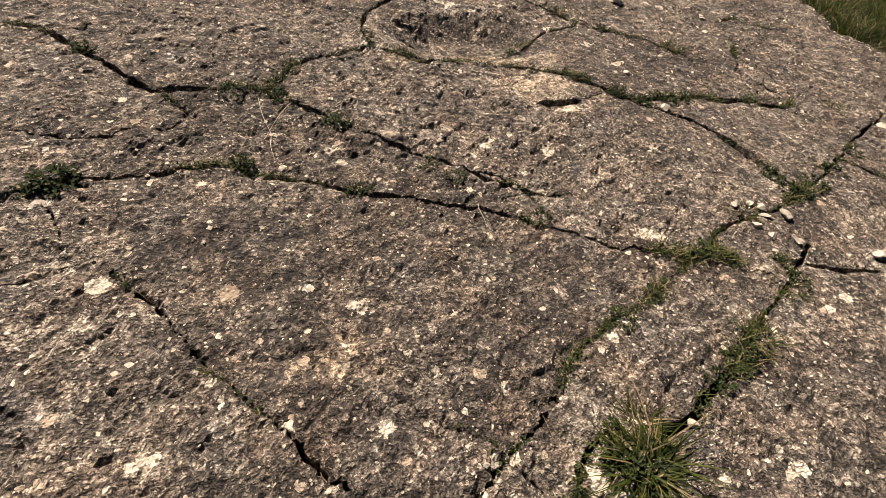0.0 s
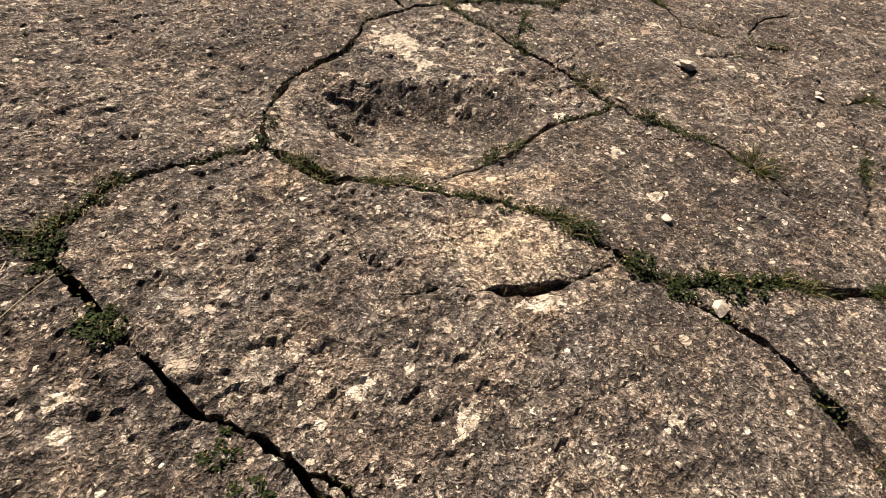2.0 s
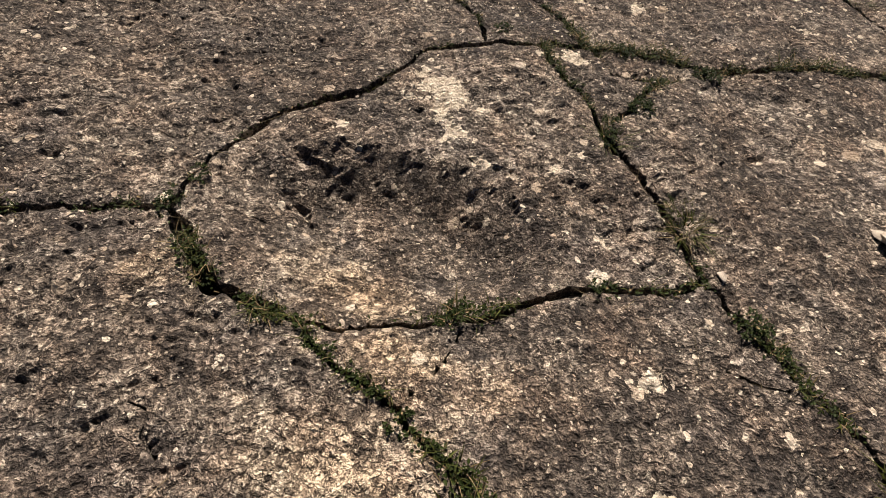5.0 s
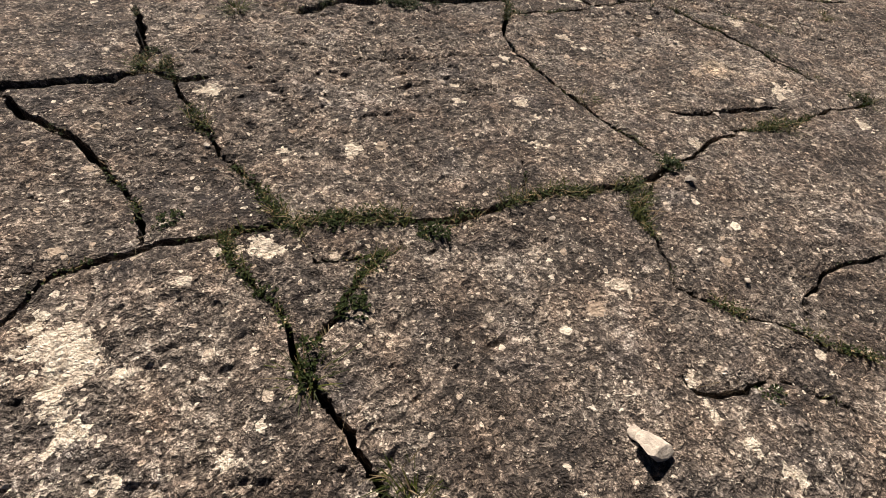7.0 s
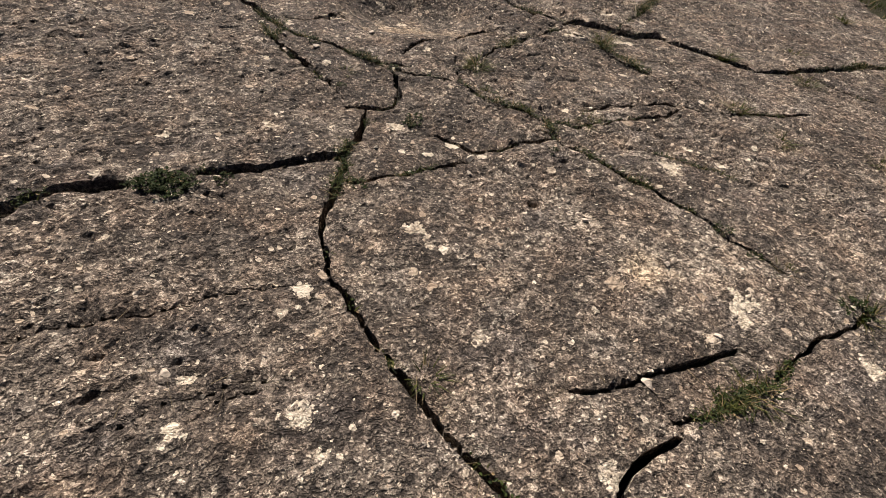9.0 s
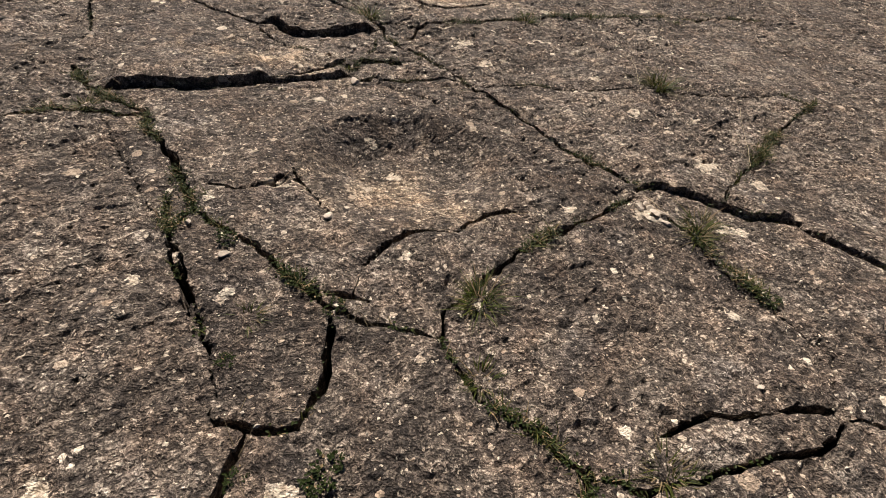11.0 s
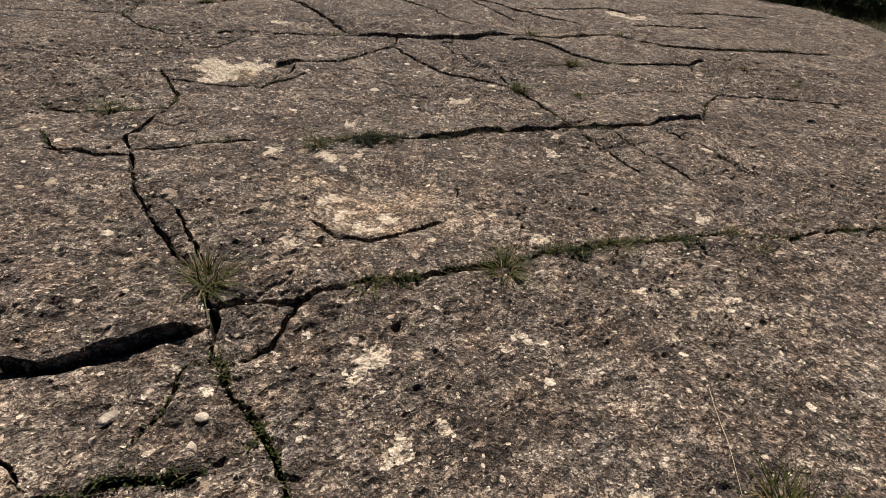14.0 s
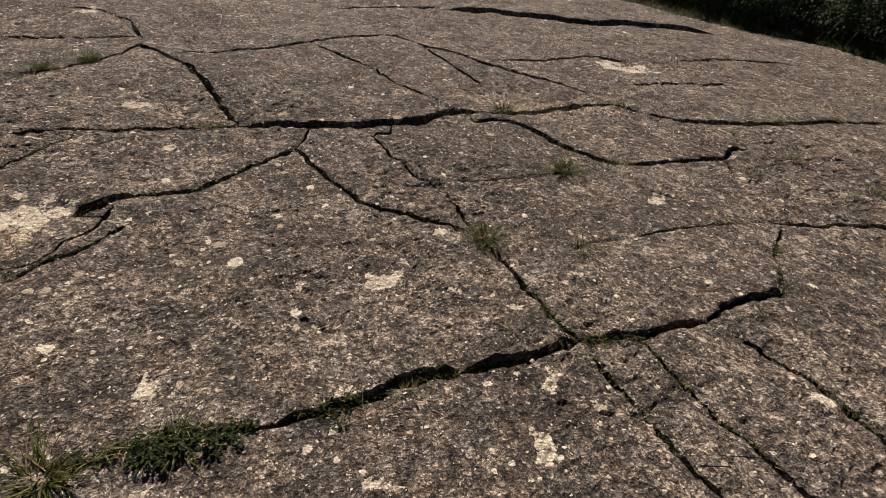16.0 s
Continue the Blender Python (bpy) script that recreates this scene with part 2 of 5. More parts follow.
def crack(width, green, *course, rise=None, reach=0.5):
    """A crack along a course, roughened between its bends; its width pinches and swells. The rock beyond it may stand proud by rise cm."""
    if rise is None and np.mean([p[1] for p in course]) > 8.0:
        rise = 1.6
    if rise is None:
        rise = max(0.0, (width - 1.0) * 0.75) * (1 - 0.6 * green)
    if rise:
        STEPS.append((np.array(course, float), 0.01 * rise, reach))
    pts = np.array(course, float)
    if pts[:, 1].mean() > 8.0:
        width = width * 1.5 + 0.5
    steps = []
    for a, b in zip(pts[:-1], pts[1:]):
        count = max(1, int(np.hypot(*(b - a)) / 0.024))
        steps += [a + (b - a) * k / count for k in range(count)]
    line = np.array(steps + [pts[-1]])
    along = np.gradient(line, axis=0) if len(line) > 1 else np.zeros_like(line)
    side = np.stack([-along[:, 1], along[:, 0]], 1) / (np.hypot(along[:, 0], along[:, 1])[:, None] + 1e-9)
    sway = 0.020 * NOISE[0].at(line[:, 0], line[:, 1], 0.11) + 0.016 * NOISE[1].at(line[:, 0], line[:, 1], 0.05) + 0.009 * NOISE[4].at(line[:, 0], line[:, 1], 0.026)
    sway[0] = sway[-1] = 0
    line = line + side * sway[:, None]
    wide = 0.0079 * width * (0.95 + 1.1 * NOISE[2].at(line[:, 0], line[:, 1], 0.22) + 0.55 * NOISE[3].at(line[:, 0], line[:, 1], 0.07) + 0.5 * NOISE[5].at(line[:, 0], line[:, 1], 0.03))
    done = np.r_[0, np.cumsum(np.hypot(*np.diff(line, axis=0).T))]
    pinch = np.clip(np.minimum(done, done[-1] - done) / 0.10 + 0.35, 0, 1)
    CRACKS.append((line, np.maximum(wide * pinch, 0.0030), green))


crack(2.5, .7, (-5.44, -4.45), (-5.21, -4.56), (-5.09, -4.74), (-4.96, -4.88), (-4.80, -5.10), (-4.68, -5.28), (-4.58, -5.36), (-4.43, -5.35), (-4.23, -5.39), (-4.01, -5.40), (-3.90, -5.46))
crack(2.2, .6, (-4.01, -5.46), (-3.89, -5.55), (-3.76, -5.70), (-3.65, -5.83), (-3.53, -5.95), (-3.48, -6.02), (-3.40, -6.12), (-3.29, -6.16), (-3.19, -6.23), (-3.10, -6.30), (-3.06, -6.36), (-2.96, -6.44), (-2.90, -6.49))
crack(0.8, .1, (-2.90, -6.49), (-2.86, -6.58), (-2.82, -6.65))
crack(1.6, .8, (-4.84, -6.06), (-4.66, -6.08), (-4.43, -6.08), (-4.30, -6.08), (-4.17, -6.15), (-4.02, -6.21), (-3.88, -6.29), (-3.73, -6.36), (-3.59, -6.43), (-3.39, -6.52), (-3.21, -6.59), (-3.04, -6.68), (-2.91, -6.78), (-2.76, -6.89), (-2.61, -7.00), (-2.40, -7.09), (-2.26, -7.16), (-2.10, -7.25))
crack(0.8, .12, (-5.03, -6.17), (-4.93, -6.28), (-4.88, -6.44), (-4.78, -6.57), (-4.66, -6.71), (-4.55, -6.84), (-4.48, -6.98), (-4.42, -7.09), (-4.35, -7.19), (-4.27, -7.32), (-4.21, -7.40), (-4.14, -7.51), (-4.08, -7.60), (-4.00, -7.71))
crack(2.5, .8, (-5.12, -6.14), (-5.01, -6.10), (-4.92, -6.07), (-4.84, -6.06))
crack(1.0, .5, (-5.22, -5.62), (-5.08, -5.69), (-4.91, -5.74), (-4.77, -5.77), (-4.72, -5.70), (-4.51, -5.72), (-4.43, -5.59), (-4.54, -5.40), (-4.58, -5.36))
crack(0.7, .6, (-2.26, -7.16), (-2.52, -7.24), (-2.68, -7.32), (-2.86, -7.36), (-3.00, -7.41), (-3.13, -7.45), (-3.22, -7.52), (-3.29, -7.59), (-3.38, -7.65), (-3.53, -7.71), (-3.67, -7.80))
crack(1.6, .8, (-1.27, -6.91), (-1.55, -6.99), (-1.86, -7.01), (-2.05, -7.05), (-2.26, -7.16))
crack(2.2, .9, (-1.61, -7.24), (-1.94, -7.42), (-2.26, -7.55), (-2.51, -7.67), (-2.75, -7.75), (-2.86, -7.80), (-3.03, -7.83), (-3.16, -7.83))
crack(1.5, .3, (-3.18, -7.75), (-3.26, -7.78), (-3.32, -7.82), (-3.39, -7.90))
crack(1.5, .9, (-1.89, -7.27), (-1.74, -7.34), (-1.59, -7.42), (-1.36, -7.49))
crack(1.3, .9, (-1.27, -6.91), (-0.86, -6.77), (-0.36, -6.55), (0.35, -6.30))
crack(1.5, .5, (-0.63, -6.76), (-0.54, -6.92))
crack(1.8, .6, (-4.00, -5.44), (-3.97, -5.33), (-3.91, -5.28), (-3.87, -5.17), (-3.81, -5.09), (-3.70, -5.05), (-3.56, -4.99), (-3.43, -4.93), (-3.27, -4.90), (-3.17, -4.95), (-3.04, -5.06), (-2.94, -5.13), (-2.72, -5.17))
crack(1.6, .8, (-2.63, -5.15), (-2.55, -5.22), (-2.47, -5.25), (-2.35, -5.29), (-2.22, -5.35), (-2.09, -5.40), (-2.00, -5.45), (-1.95, -5.53), (-1.86, -5.61), (-1.80, -5.68), (-1.75, -5.76), (-1.67, -5.80))
crack(2.6, .6, (-1.62, -5.89), (-1.53, -5.97), (-1.46, -6.07), (-1.37, -6.19), (-1.35, -6.31), (-1.32, -6.41), (-1.29, -6.51), (-1.28, -6.62), (-1.27, -6.69), (-1.28, -6.78), (-1.27, -6.85))
crack(2.5, .8, (-1.62, -5.84), (-1.40, -5.84), (-1.19, -5.88), (-1.02, -5.92), (-0.82, -5.97), (-0.63, -6.00), (-0.41, -6.07))
crack(1.0, .7, (-0.82, -5.34), (-0.73, -5.48), (-0.61, -5.61), (-0.54, -5.71), (-0.42, -5.80), (-0.36, -5.89), (-0.35, -6.02))
crack(1.0, .8, (0.26, -4.63), (0.01, -5.05), (-0.27, -5.33), (-0.50, -5.67))
crack(1.2, .7, (0.24, -4.59), (0.52, -4.52), (0.65, -4.73), (0.94, -4.86))
crack(0.5, 0, (-2.95, -5.53), (-2.89, -5.54), (-2.86, -5.60), (-2.78, -5.64), (-2.72, -5.71))
crack(0.8, 0, (-2.70, -5.78), (-2.65, -5.78), (-2.57, -5.75), (-2.49, -5.77), (-2.42, -5.78))
crack(2.0, 0, (-2.42, -5.78), (-2.32, -5.81), (-2.24, -5.82), (-2.16, -5.79), (-2.07, -5.78), rise=2.5, reach=.35)
crack(0.6, 0, (-2.07, -5.78), (-1.99, -5.76), (-1.84, -5.70))
crack(2.8, .4, (-3.25, -4.92), (-3.14, -5.01), (-3.05, -5.10), (-2.96, -5.14), (-2.83, -5.13))
crack(2.0, .1, (-2.83, -5.13), (-2.73, -5.14), (-2.65, -5.15))
crack(1.2, .1, (-2.65, -5.15), (-2.52, -5.12), (-2.40, -5.07), (-2.27, -5.02), (-2.18, -4.98))
crack(2.0, .6, (-2.18, -4.98), (-2.07, -4.93), (-1.95, -4.86), (-1.80, -4.77), (-1.64, -4.71), (-1.52, -4.69), (-1.39, -4.59))
crack(2.0, .5, (-3.25, -4.92), (-3.26, -4.82), (-3.27, -4.74), (-3.26, -4.61))
crack(1.8, .1, (-3.27, -4.72), (-3.25, -4.61), (-3.23, -4.48), (-3.19, -4.36), (-3.08, -4.23), (-2.98, -4.13), (-2.85, -4.01), (-2.76, -3.82), (-2.74, -3.68), (-2.70, -3.60), (-2.58, -3.54))
crack(0.4, 0, (-2.14, -5.02), (-2.16, -5.15), (-2.22, -5.28))
crack(1.0, 0, (-1.34, -4.89), (-1.23, -4.92), (-1.13, -4.93))
crack(1.4, .8, (-1.39, -4.59), (-1.33, -4.61), (-1.25, -4.72), (-1.15, -4.80), (-1.08, -4.90), (-0.99, -4.97), (-0.92, -5.07), (-0.86, -5.19), (-0.76, -5.30))
crack(1.3, .5, (-2.15, -3.46), (-2.09, -3.56), (-1.99, -3.65), (-1.90, -3.74), (-1.84, -3.85), (-1.79, -3.98), (-1.72, -4.05), (-1.64, -4.14), (-1.57, -4.23), (-1.52, -4.31), (-1.47, -4.42), (-1.39, -4.56), (-1.35, -4.59))
crack(1.2, .9, (-1.77, -3.86), (-1.70, -3.76), (-1.63, -3.60), (-1.57, -3.49))
crack(2.2, .1, (-2.68, -3.59), (-2.59, -3.55), (-2.49, -3.52), (-2.38, -3.47), (-2.27, -3.45), (-2.15, -3.43), (-2.06, -3.38), (-1.93, -3.34))
crack(2.0, .8, (-1.93, -3.34), (-1.83, -3.31), (-1.69, -3.28), (-1.56, -3.27), (-1.41, -3.27), (-1.27, -3.25), (-1.12, -3.21), (-0.96, -3.13))
crack(1.7, .6, (-0.96, -3.13), (-0.79, -3.07), (-0.59, -3.03), (-0.37, -2.98), (-0.22, -2.90), (-0.11, -2.81), (0.04, -2.75), (0.20, -2.59), (0.41, -2.49))
crack(2.0, .2, (-3.37, -2.60), (-3.25, -2.70), (-3.04, -2.83), (-2.91, -2.88), (-2.82, -2.99), (-2.68, -3.12), (-2.55, -3.25))
crack(2.0, .7, (-2.55, -3.25), (-2.48, -3.38), (-2.44, -3.49))
crack(1.1, .5, (-2.74, -2.20), (-2.65, -2.41), (-2.51, -2.62), (-2.41, -2.77), (-2.30, -2.92), (-2.18, -3.04), (-2.05, -3.19), (-1.96, -3.32), (-1.92, -3.35))
crack(2.4, .1, (-3.57, -2.58), (-3.40, -2.54), (-3.23, -2.49), (-3.07, -2.44), (-2.95, -2.41), (-2.88, -2.31), rise=3, reach=.6)
crack(2.5, .8, (-2.88, -2.31), (-2.90, -2.17), (-3.00, -1.86), (-3.13, -1.59))
crack(2.0, .1, (-2.86, -2.28), (-2.73, -2.31), (-2.64, -2.36), (-2.48, -2.31))
crack(0.8, .2, (-1.86, -3.43), (-1.80, -3.53), (-1.67, -3.51), (-1.55, -3.47), (-1.46, -3.43))
crack(0.8, .7, (-0.22, -2.90), (-0.40, -3.15), (-0.38, -3.32), (-0.36, -3.57), (-0.25, -3.64), (-0.11, -3.71), (0.00, -3.72))
crack(1.2, .5, (0.00, -3.72), (0.11, -3.78), (0.22, -3.84), (0.35, -3.88))
crack(1.2, .1, (0.72, -3.37), (0.54, -3.42), (0.37, -3.48), (0.25, -3.57), (0.15, -3.71))
crack(1.2, .1, (-0.49, -3.96), (-0.46, -4.03), (-0.38, -4.05), (-0.25, -4.00), (-0.15, -3.96))
crack(0.7, .1, (-0.15, -3.96), (-0.03, -3.99), (0.08, -4.06), (0.19, -4.11))
crack(2.6, .4, (-2.20, -1.51), (-2.08, -1.43), (-2.03, -1.36), (-1.92, -1.31), (-1.77, -1.26), (-1.66, -1.24), rise=3, reach=.6)
crack(2.2, .4, (-1.41, -1.18), (-1.28, -1.15), (-1.16, -1.12), (-1.05, -1.07), (-0.90, -1.03), (-0.77, -1.01), (-0.73, -0.94), rise=2, reach=.6)
crack(2.0, .6, (-0.73, -0.94), (-0.67, -0.83), (-0.65, -0.67), (-0.63, -0.52))
crack(2.2, .5, (-0.74, -0.97), (-0.75, -1.21), (-0.79, -1.37), (-0.83, -1.47), (-0.82, -1.57))
crack(1.6, .2, (-0.82, -1.57), (-0.79, -1.65), (-0.79, -1.74), (-0.76, -1.83))
crack(1.6, .2, (-0.79, -1.82), (-0.74, -1.85), (-0.65, -2.01), (-0.59, -2.14))
crack(1.5, .3, (-0.59, -2.14), (-0.50, -2.27), (-0.42, -2.39), (-0.35, -2.51), (-0.25, -2.63), (-0.18, -2.72))
crack(1.5, .3, (-0.73, -1.20), (-0.59, -1.17), (-0.43, -1.12), (-0.27, -1.06), (-0.09, -1.01))
crack(1.4, .1, (-0.29, -0.76), (-0.23, -0.76), (-0.13, -0.85), (-0.06, -0.91), (0.10, -0.90), (0.27, -0.83), (0.39, -0.78), (0.47, -0.76))
crack(1.8, .1, (-0.77, -0.47), (-0.62, -0.51), (-0.48, -0.49), (-0.42, -0.36), (-0.44, -0.19), (-0.46, -0.05))
crack(1.0, .5, (-0.76, -0.42), (-0.85, -0.23), (-0.97, -0.08), (-1.10, 0.15), (-1.24, 0.33), (-1.37, 0.61))
crack(1.2, .6, (-1.20, 0.51), (-1.26, 0.40), (-1.23, 0.29), (-1.14, 0.15), (-1.04, 0.02), (-0.96, -0.10))
crack(2.0, .7, (-2.52, 1.83), (-2.28, 1.57), (-2.08, 1.45), (-1.90, 1.38), (-1.80, 1.30), (-1.72, 1.13), (-1.59, 1.03), (-1.46, 0.90), (-1.37, 0.74), (-1.24, 0.58), (-1.20, 0.51))
crack(1.6, .7, (-1.20, 0.51), (-1.01, 0.40), (-0.86, 0.31), (-0.76, 0.23), (-0.67, 0.14), (-0.57, 0.08), (-0.49, 0.02), (-0.38, -0.02))
crack(1.5, .2, (-0.61, 0.09), (-0.44, -0.02), (-0.28, -0.06), (-0.05, -0.09))
crack(1.6, .1, (-0.52, 0.09), (-0.44, 0.08), (-0.31, 0.06))
crack(0.5, .0, (-2.04, 1.30), (-1.82, 0.99), (-1.59, 0.71), (-1.41, 0.51), (-1.32, 0.44))
crack(1.6, .6, (-0.01, -0.14), (-0.01, 0.03), (0.19, 0.25), (0.32, 0.41), (0.55, 0.60), (0.79, 0.76), (1.05, 0.98))
crack(1.5, .8, (0.01, -0.17), (0.12, -0.34), (0.26, -0.43), (0.36, -0.51), (0.44, -0.60), (0.45, -0.76))
crack(1.2, .5, (0.45, -0.76), (0.51, -0.87), (0.61, -0.97), (0.72, -1.07), (0.82, -1.19), (0.91, -1.28), (1.01, -1.39), (1.07, -1.49), (1.13, -1.60), (1.20, -1.69), (1.26, -1.80), (1.30, -1.85))
crack(1.4, .3, (0.53, -0.60), (0.64, -0.62), (0.77, -0.59), (0.95, -0.54), (1.17, -0.47), (1.32, -0.44), (1.51, -0.32))
crack(1.5, .8, (1.51, -0.32), (1.72, -0.33), (1.95, -0.36), (2.20, -0.37), (2.51, -0.34))
crack(1.2, .0, (0.73, -0.44), (0.95, -0.34), (1.20, -0.32))
crack(1.8, .0, (1.24, -0.30), (1.48, -0.27))
crack(1.4, .7, (-2.97, 0.85), (-2.77, 0.99), (-2.57, 1.08), (-2.30, 1.25))
crack(1.8, .2, (-2.30, 1.25), (-2.04, 1.29), (-1.77, 1.29))
crack(0.5, .2, (0.72, -0.74), (0.92, -0.83), (1.11, -0.93), (1.28, -1.00), (1.41, -1.11), (1.55, -1.23), (1.68, -1.38))
crack(0.5, .1, (1.28, 0.79), (1.36, 0.56), (1.45, 0.27), (1.55, 0.05), (1.62, -0.03), (1.51, -0.21))
crack(0.8, .0, (-2.58, 0.16), (-2.43, 0.20), (-2.30, 0.23))
crack(1.3, .0, (0.04, -2.32), (0.16, -2.33), (0.30, -2.30), (0.50, -2.26), (0.66, -2.23), (0.80, -2.19), rise=1.5, reach=.3)
crack(0.8, .1, (0.36, -2.32), (0.37, -2.40), (0.39, -2.45))
crack(1.8, .5, (0.39, -2.46), (0.54, -2.45), (0.71, -2.38), (0.85, -2.35))
crack(1.2, .5, (0.85, -2.35), (0.96, -2.28), (1.18, -2.16), (1.35, -2.12), (1.64, -2.01))
crack(1.6, .0, (-0.38, 0.25), (-0.31, 0.32), (-0.28, 0.39), (-0.21, 0.47), (-0.07, 0.53))
crack(1.6, .0, (0.04, 0.52), (0.10, 0.60), (0.19, 0.67), (0.34, 0.72))
crack(1.1, .0, (-0.86, 0.94), (-0.75, 0.77), (-0.64, 0.63), (-0.57, 0.60))
crack(0.8, .0, (-0.98, 0.73), (-0.90, 0.75), (-0.84, 0.82))
crack(1.2, .8, (2.90, 2.44), (2.31, 1.89), (1.96, 1.47), (1.74, 1.23), (1.62, 1.10), (1.52, 0.95))
crack(3.5, .2, (1.07, 1.03), (1.20, 1.07), (1.37, 1.01), (1.52, 0.95), (1.64, 0.87), (1.80, 0.84), (1.92, 0.84), rise=4, reach=.6)
crack(1.2, .8, (1.07, 0.92), (1.20, 0.78), (1.27, 0.67), (1.32, 0.52), (1.37, 0.41), (1.44, 0.31), (1.52, 0.22))
crack(3.0, .1, (-2.19, 1.54), (-1.96, 1.62), (-1.73, 1.65), (-1.52, 1.73), (-1.31, 1.84), (-1.18, 1.91), rise=7, reach=.9)
crack(2.0, .4, (-1.18, 1.91), (-1.05, 2.01), (-0.92, 2.14), (-0.86, 2.24), (-0.76, 2.29), rise=5, reach=.6)
crack(1.6, .1, (-2.71, 2.38), (-3.23, 3.35))
crack(1.6, .2, (-2.66, 3.59), (-2.33, 3.29), (-2.02, 3.08), (-1.78, 2.96), (-1.64, 2.89))
crack(2.2, .0, (-1.64, 2.89), (-1.49, 2.93), (-1.35, 2.72), (-1.15, 2.73), (-0.97, 2.84), (-0.74, 2.98), (-0.64, 3.03), rise=6, reach=.6)
crack(1.0, .0, (-1.63, 2.83), (-1.46, 2.63), (-1.23, 2.47))
crack(1.0, .5, (-1.23, 2.47), (-0.99, 2.36), (-0.87, 2.27))
crack(1.6, .2, (-0.59, 2.13), (-0.46, 2.07), (-0.26, 2.12), (-0.05, 2.18), (0.11, 2.14))
crack(1.4, .4, (0.11, 2.14), (0.35, 2.19), (0.58, 2.26), (0.76, 2.24), (0.96, 2.25), (1.27, 2.33), (1.47, 2.34))
crack(1.0, .5, (1.47, 2.34), (1.73, 2.34), (2.01, 2.38), (2.30, 2.42), (2.65, 2.49))
crack(1.8, .5, (-0.57, 2.88), (-0.40, 2.69), (-0.25, 2.58), (-0.13, 2.41), (0.01, 2.24), (0.11, 2.12))
crack(1.8, .3, (0.11, 2.12), (0.26, 2.00), (0.39, 1.84), (0.49, 1.71), (0.60, 1.54), (0.70, 1.41), (0.82, 1.32), (0.93, 1.21), (1.01, 1.11), (1.08, 1.06))
crack(1.5, .0, (-0.31, 3.29), (-0.36, 2.97), (-0.48, 2.86), (-0.57, 2.88), (-0.66, 3.15))
crack(0.4, .0, (-0.44, 1.98), (-0.22, 1.85), (-0.04, 1.73), (0.14, 1.66), (0.27, 1.60))
crack(2.0, .1, (-0.77, 3.25), (-0.68, 3.13), (-0.60, 3.02))
crack(1.8, .3, (-1.86, 4.52), (-1.67, 4.24), (-1.53, 4.03), (-1.32, 3.78), (-1.13, 3.60), (-1.00, 3.46), (-0.87, 3.37), (-0.77, 3.25))
crack(1.2, .1, (-1.42, 3.95), (-1.34, 3.97), (-1.21, 3.87), (-1.07, 3.70), (-0.93, 3.53), (-0.83, 3.42))
crack(2.2, .6, (-0.69, 3.15), (-0.56, 3.19), (-0.44, 3.23), (-0.32, 3.29), (-0.21, 3.35), (-0.09, 3.40))
crack(2.0, .6, (-0.09, 3.40), (0.08, 3.46), (0.25, 3.52), (0.44, 3.59), (0.59, 3.63), (0.74, 3.70), (0.91, 3.79), (1.10, 3.84), (1.29, 3.94))
crack(1.8, .5, (1.29, 3.94), (1.51, 4.01), (1.77, 4.09), (2.02, 4.18), (2.25, 4.25))
crack(1.4, .4, (2.25, 4.25), (2.41, 4.21), (2.68, 4.29), (2.87, 4.34), (3.42, 4.49))
crack(2.0, .3, (-2.40, 4.45), (-2.16, 4.46), (-1.96, 4.44), (-1.83, 4.48))
crack(1.8, .4, (-1.86, 4.52), (-1.75, 4.56), (-1.55, 4.62), (-1.33, 4.72), (-1.10, 4.81))
crack(2.4, .8, (-0.65, 4.93), (-0.51, 4.99), (-0.42, 5.04), (-0.25, 5.08), (-0.10, 5.13), (0.04, 5.15))
crack(3.2, .4, (0.04, 5.15), (0.16, 5.20), (0.29, 5.26), (0.42, 5.31), (0.53, 5.39), (0.65, 5.45), (0.81, 5.48), rise=3, reach=.6)
crack(2.8, .2, (0.81, 5.48), (0.97, 5.54), (1.16, 5.61), (1.38, 5.72), rise=2.5, reach=.6)
crack(2.6, .3, (1.38, 5.72), (1.50, 5.73), (1.76, 5.79), (1.94, 5.87), (2.14, 5.91))
crack(3.0, .0, (2.14, 5.91), (2.29, 6.02), (2.55, 6.14), (2.76, 6.21), rise=3, reach=.5)
crack(1.8, .3, (2.76, 6.21), (2.82, 6.37), (2.93, 6.62), (3.21, 7.00))
crack(1.4, .4, (-2.87, 5.08), (-2.65, 5.09), (-2.37, 5.11), (-2.11, 5.13), (-1.94, 5.23))
crack(1.8, .2, (-1.94, 5.23), (-1.96, 4.95), (-1.99, 4.72), (-1.88, 4.55))
crack(1.8, .2, (-1.94, 5.23), (-1.99, 5.48), (-2.21, 5.75), (-2.47, 6.12))
crack(1.6, .1, (-5.13, 7.49), (-4.61, 7.59), (-4.20, 7.70), (-3.87, 7.85))
crack(1.6, .1, (-3.87, 7.85), (-3.58, 7.54), (-3.29, 7.31), (-2.95, 7.23), (-2.58, 7.31))
crack(1.2, .2, (-3.82, 7.87), (-3.92, 8.35), (-4.20, 9.07))
crack(1.6, .0, (-2.23, 5.87), (-2.00, 5.87), (-1.69, 5.87), (-1.43, 6.02), (-1.30, 6.33), (-1.32, 6.54))
crack(0.8, .3, (-3.99, 6.30), (-3.68, 6.41), (-3.36, 6.52), (-2.99, 6.64), (-2.62, 6.74), (-2.27, 6.89), (-2.19, 7.21), (-2.09, 7.40))
crack(2.0, .0, (-2.58, 7.37), (-2.26, 7.49), (-1.89, 7.58), (-1.52, 7.72), (-1.25, 7.82), (-1.00, 7.90))
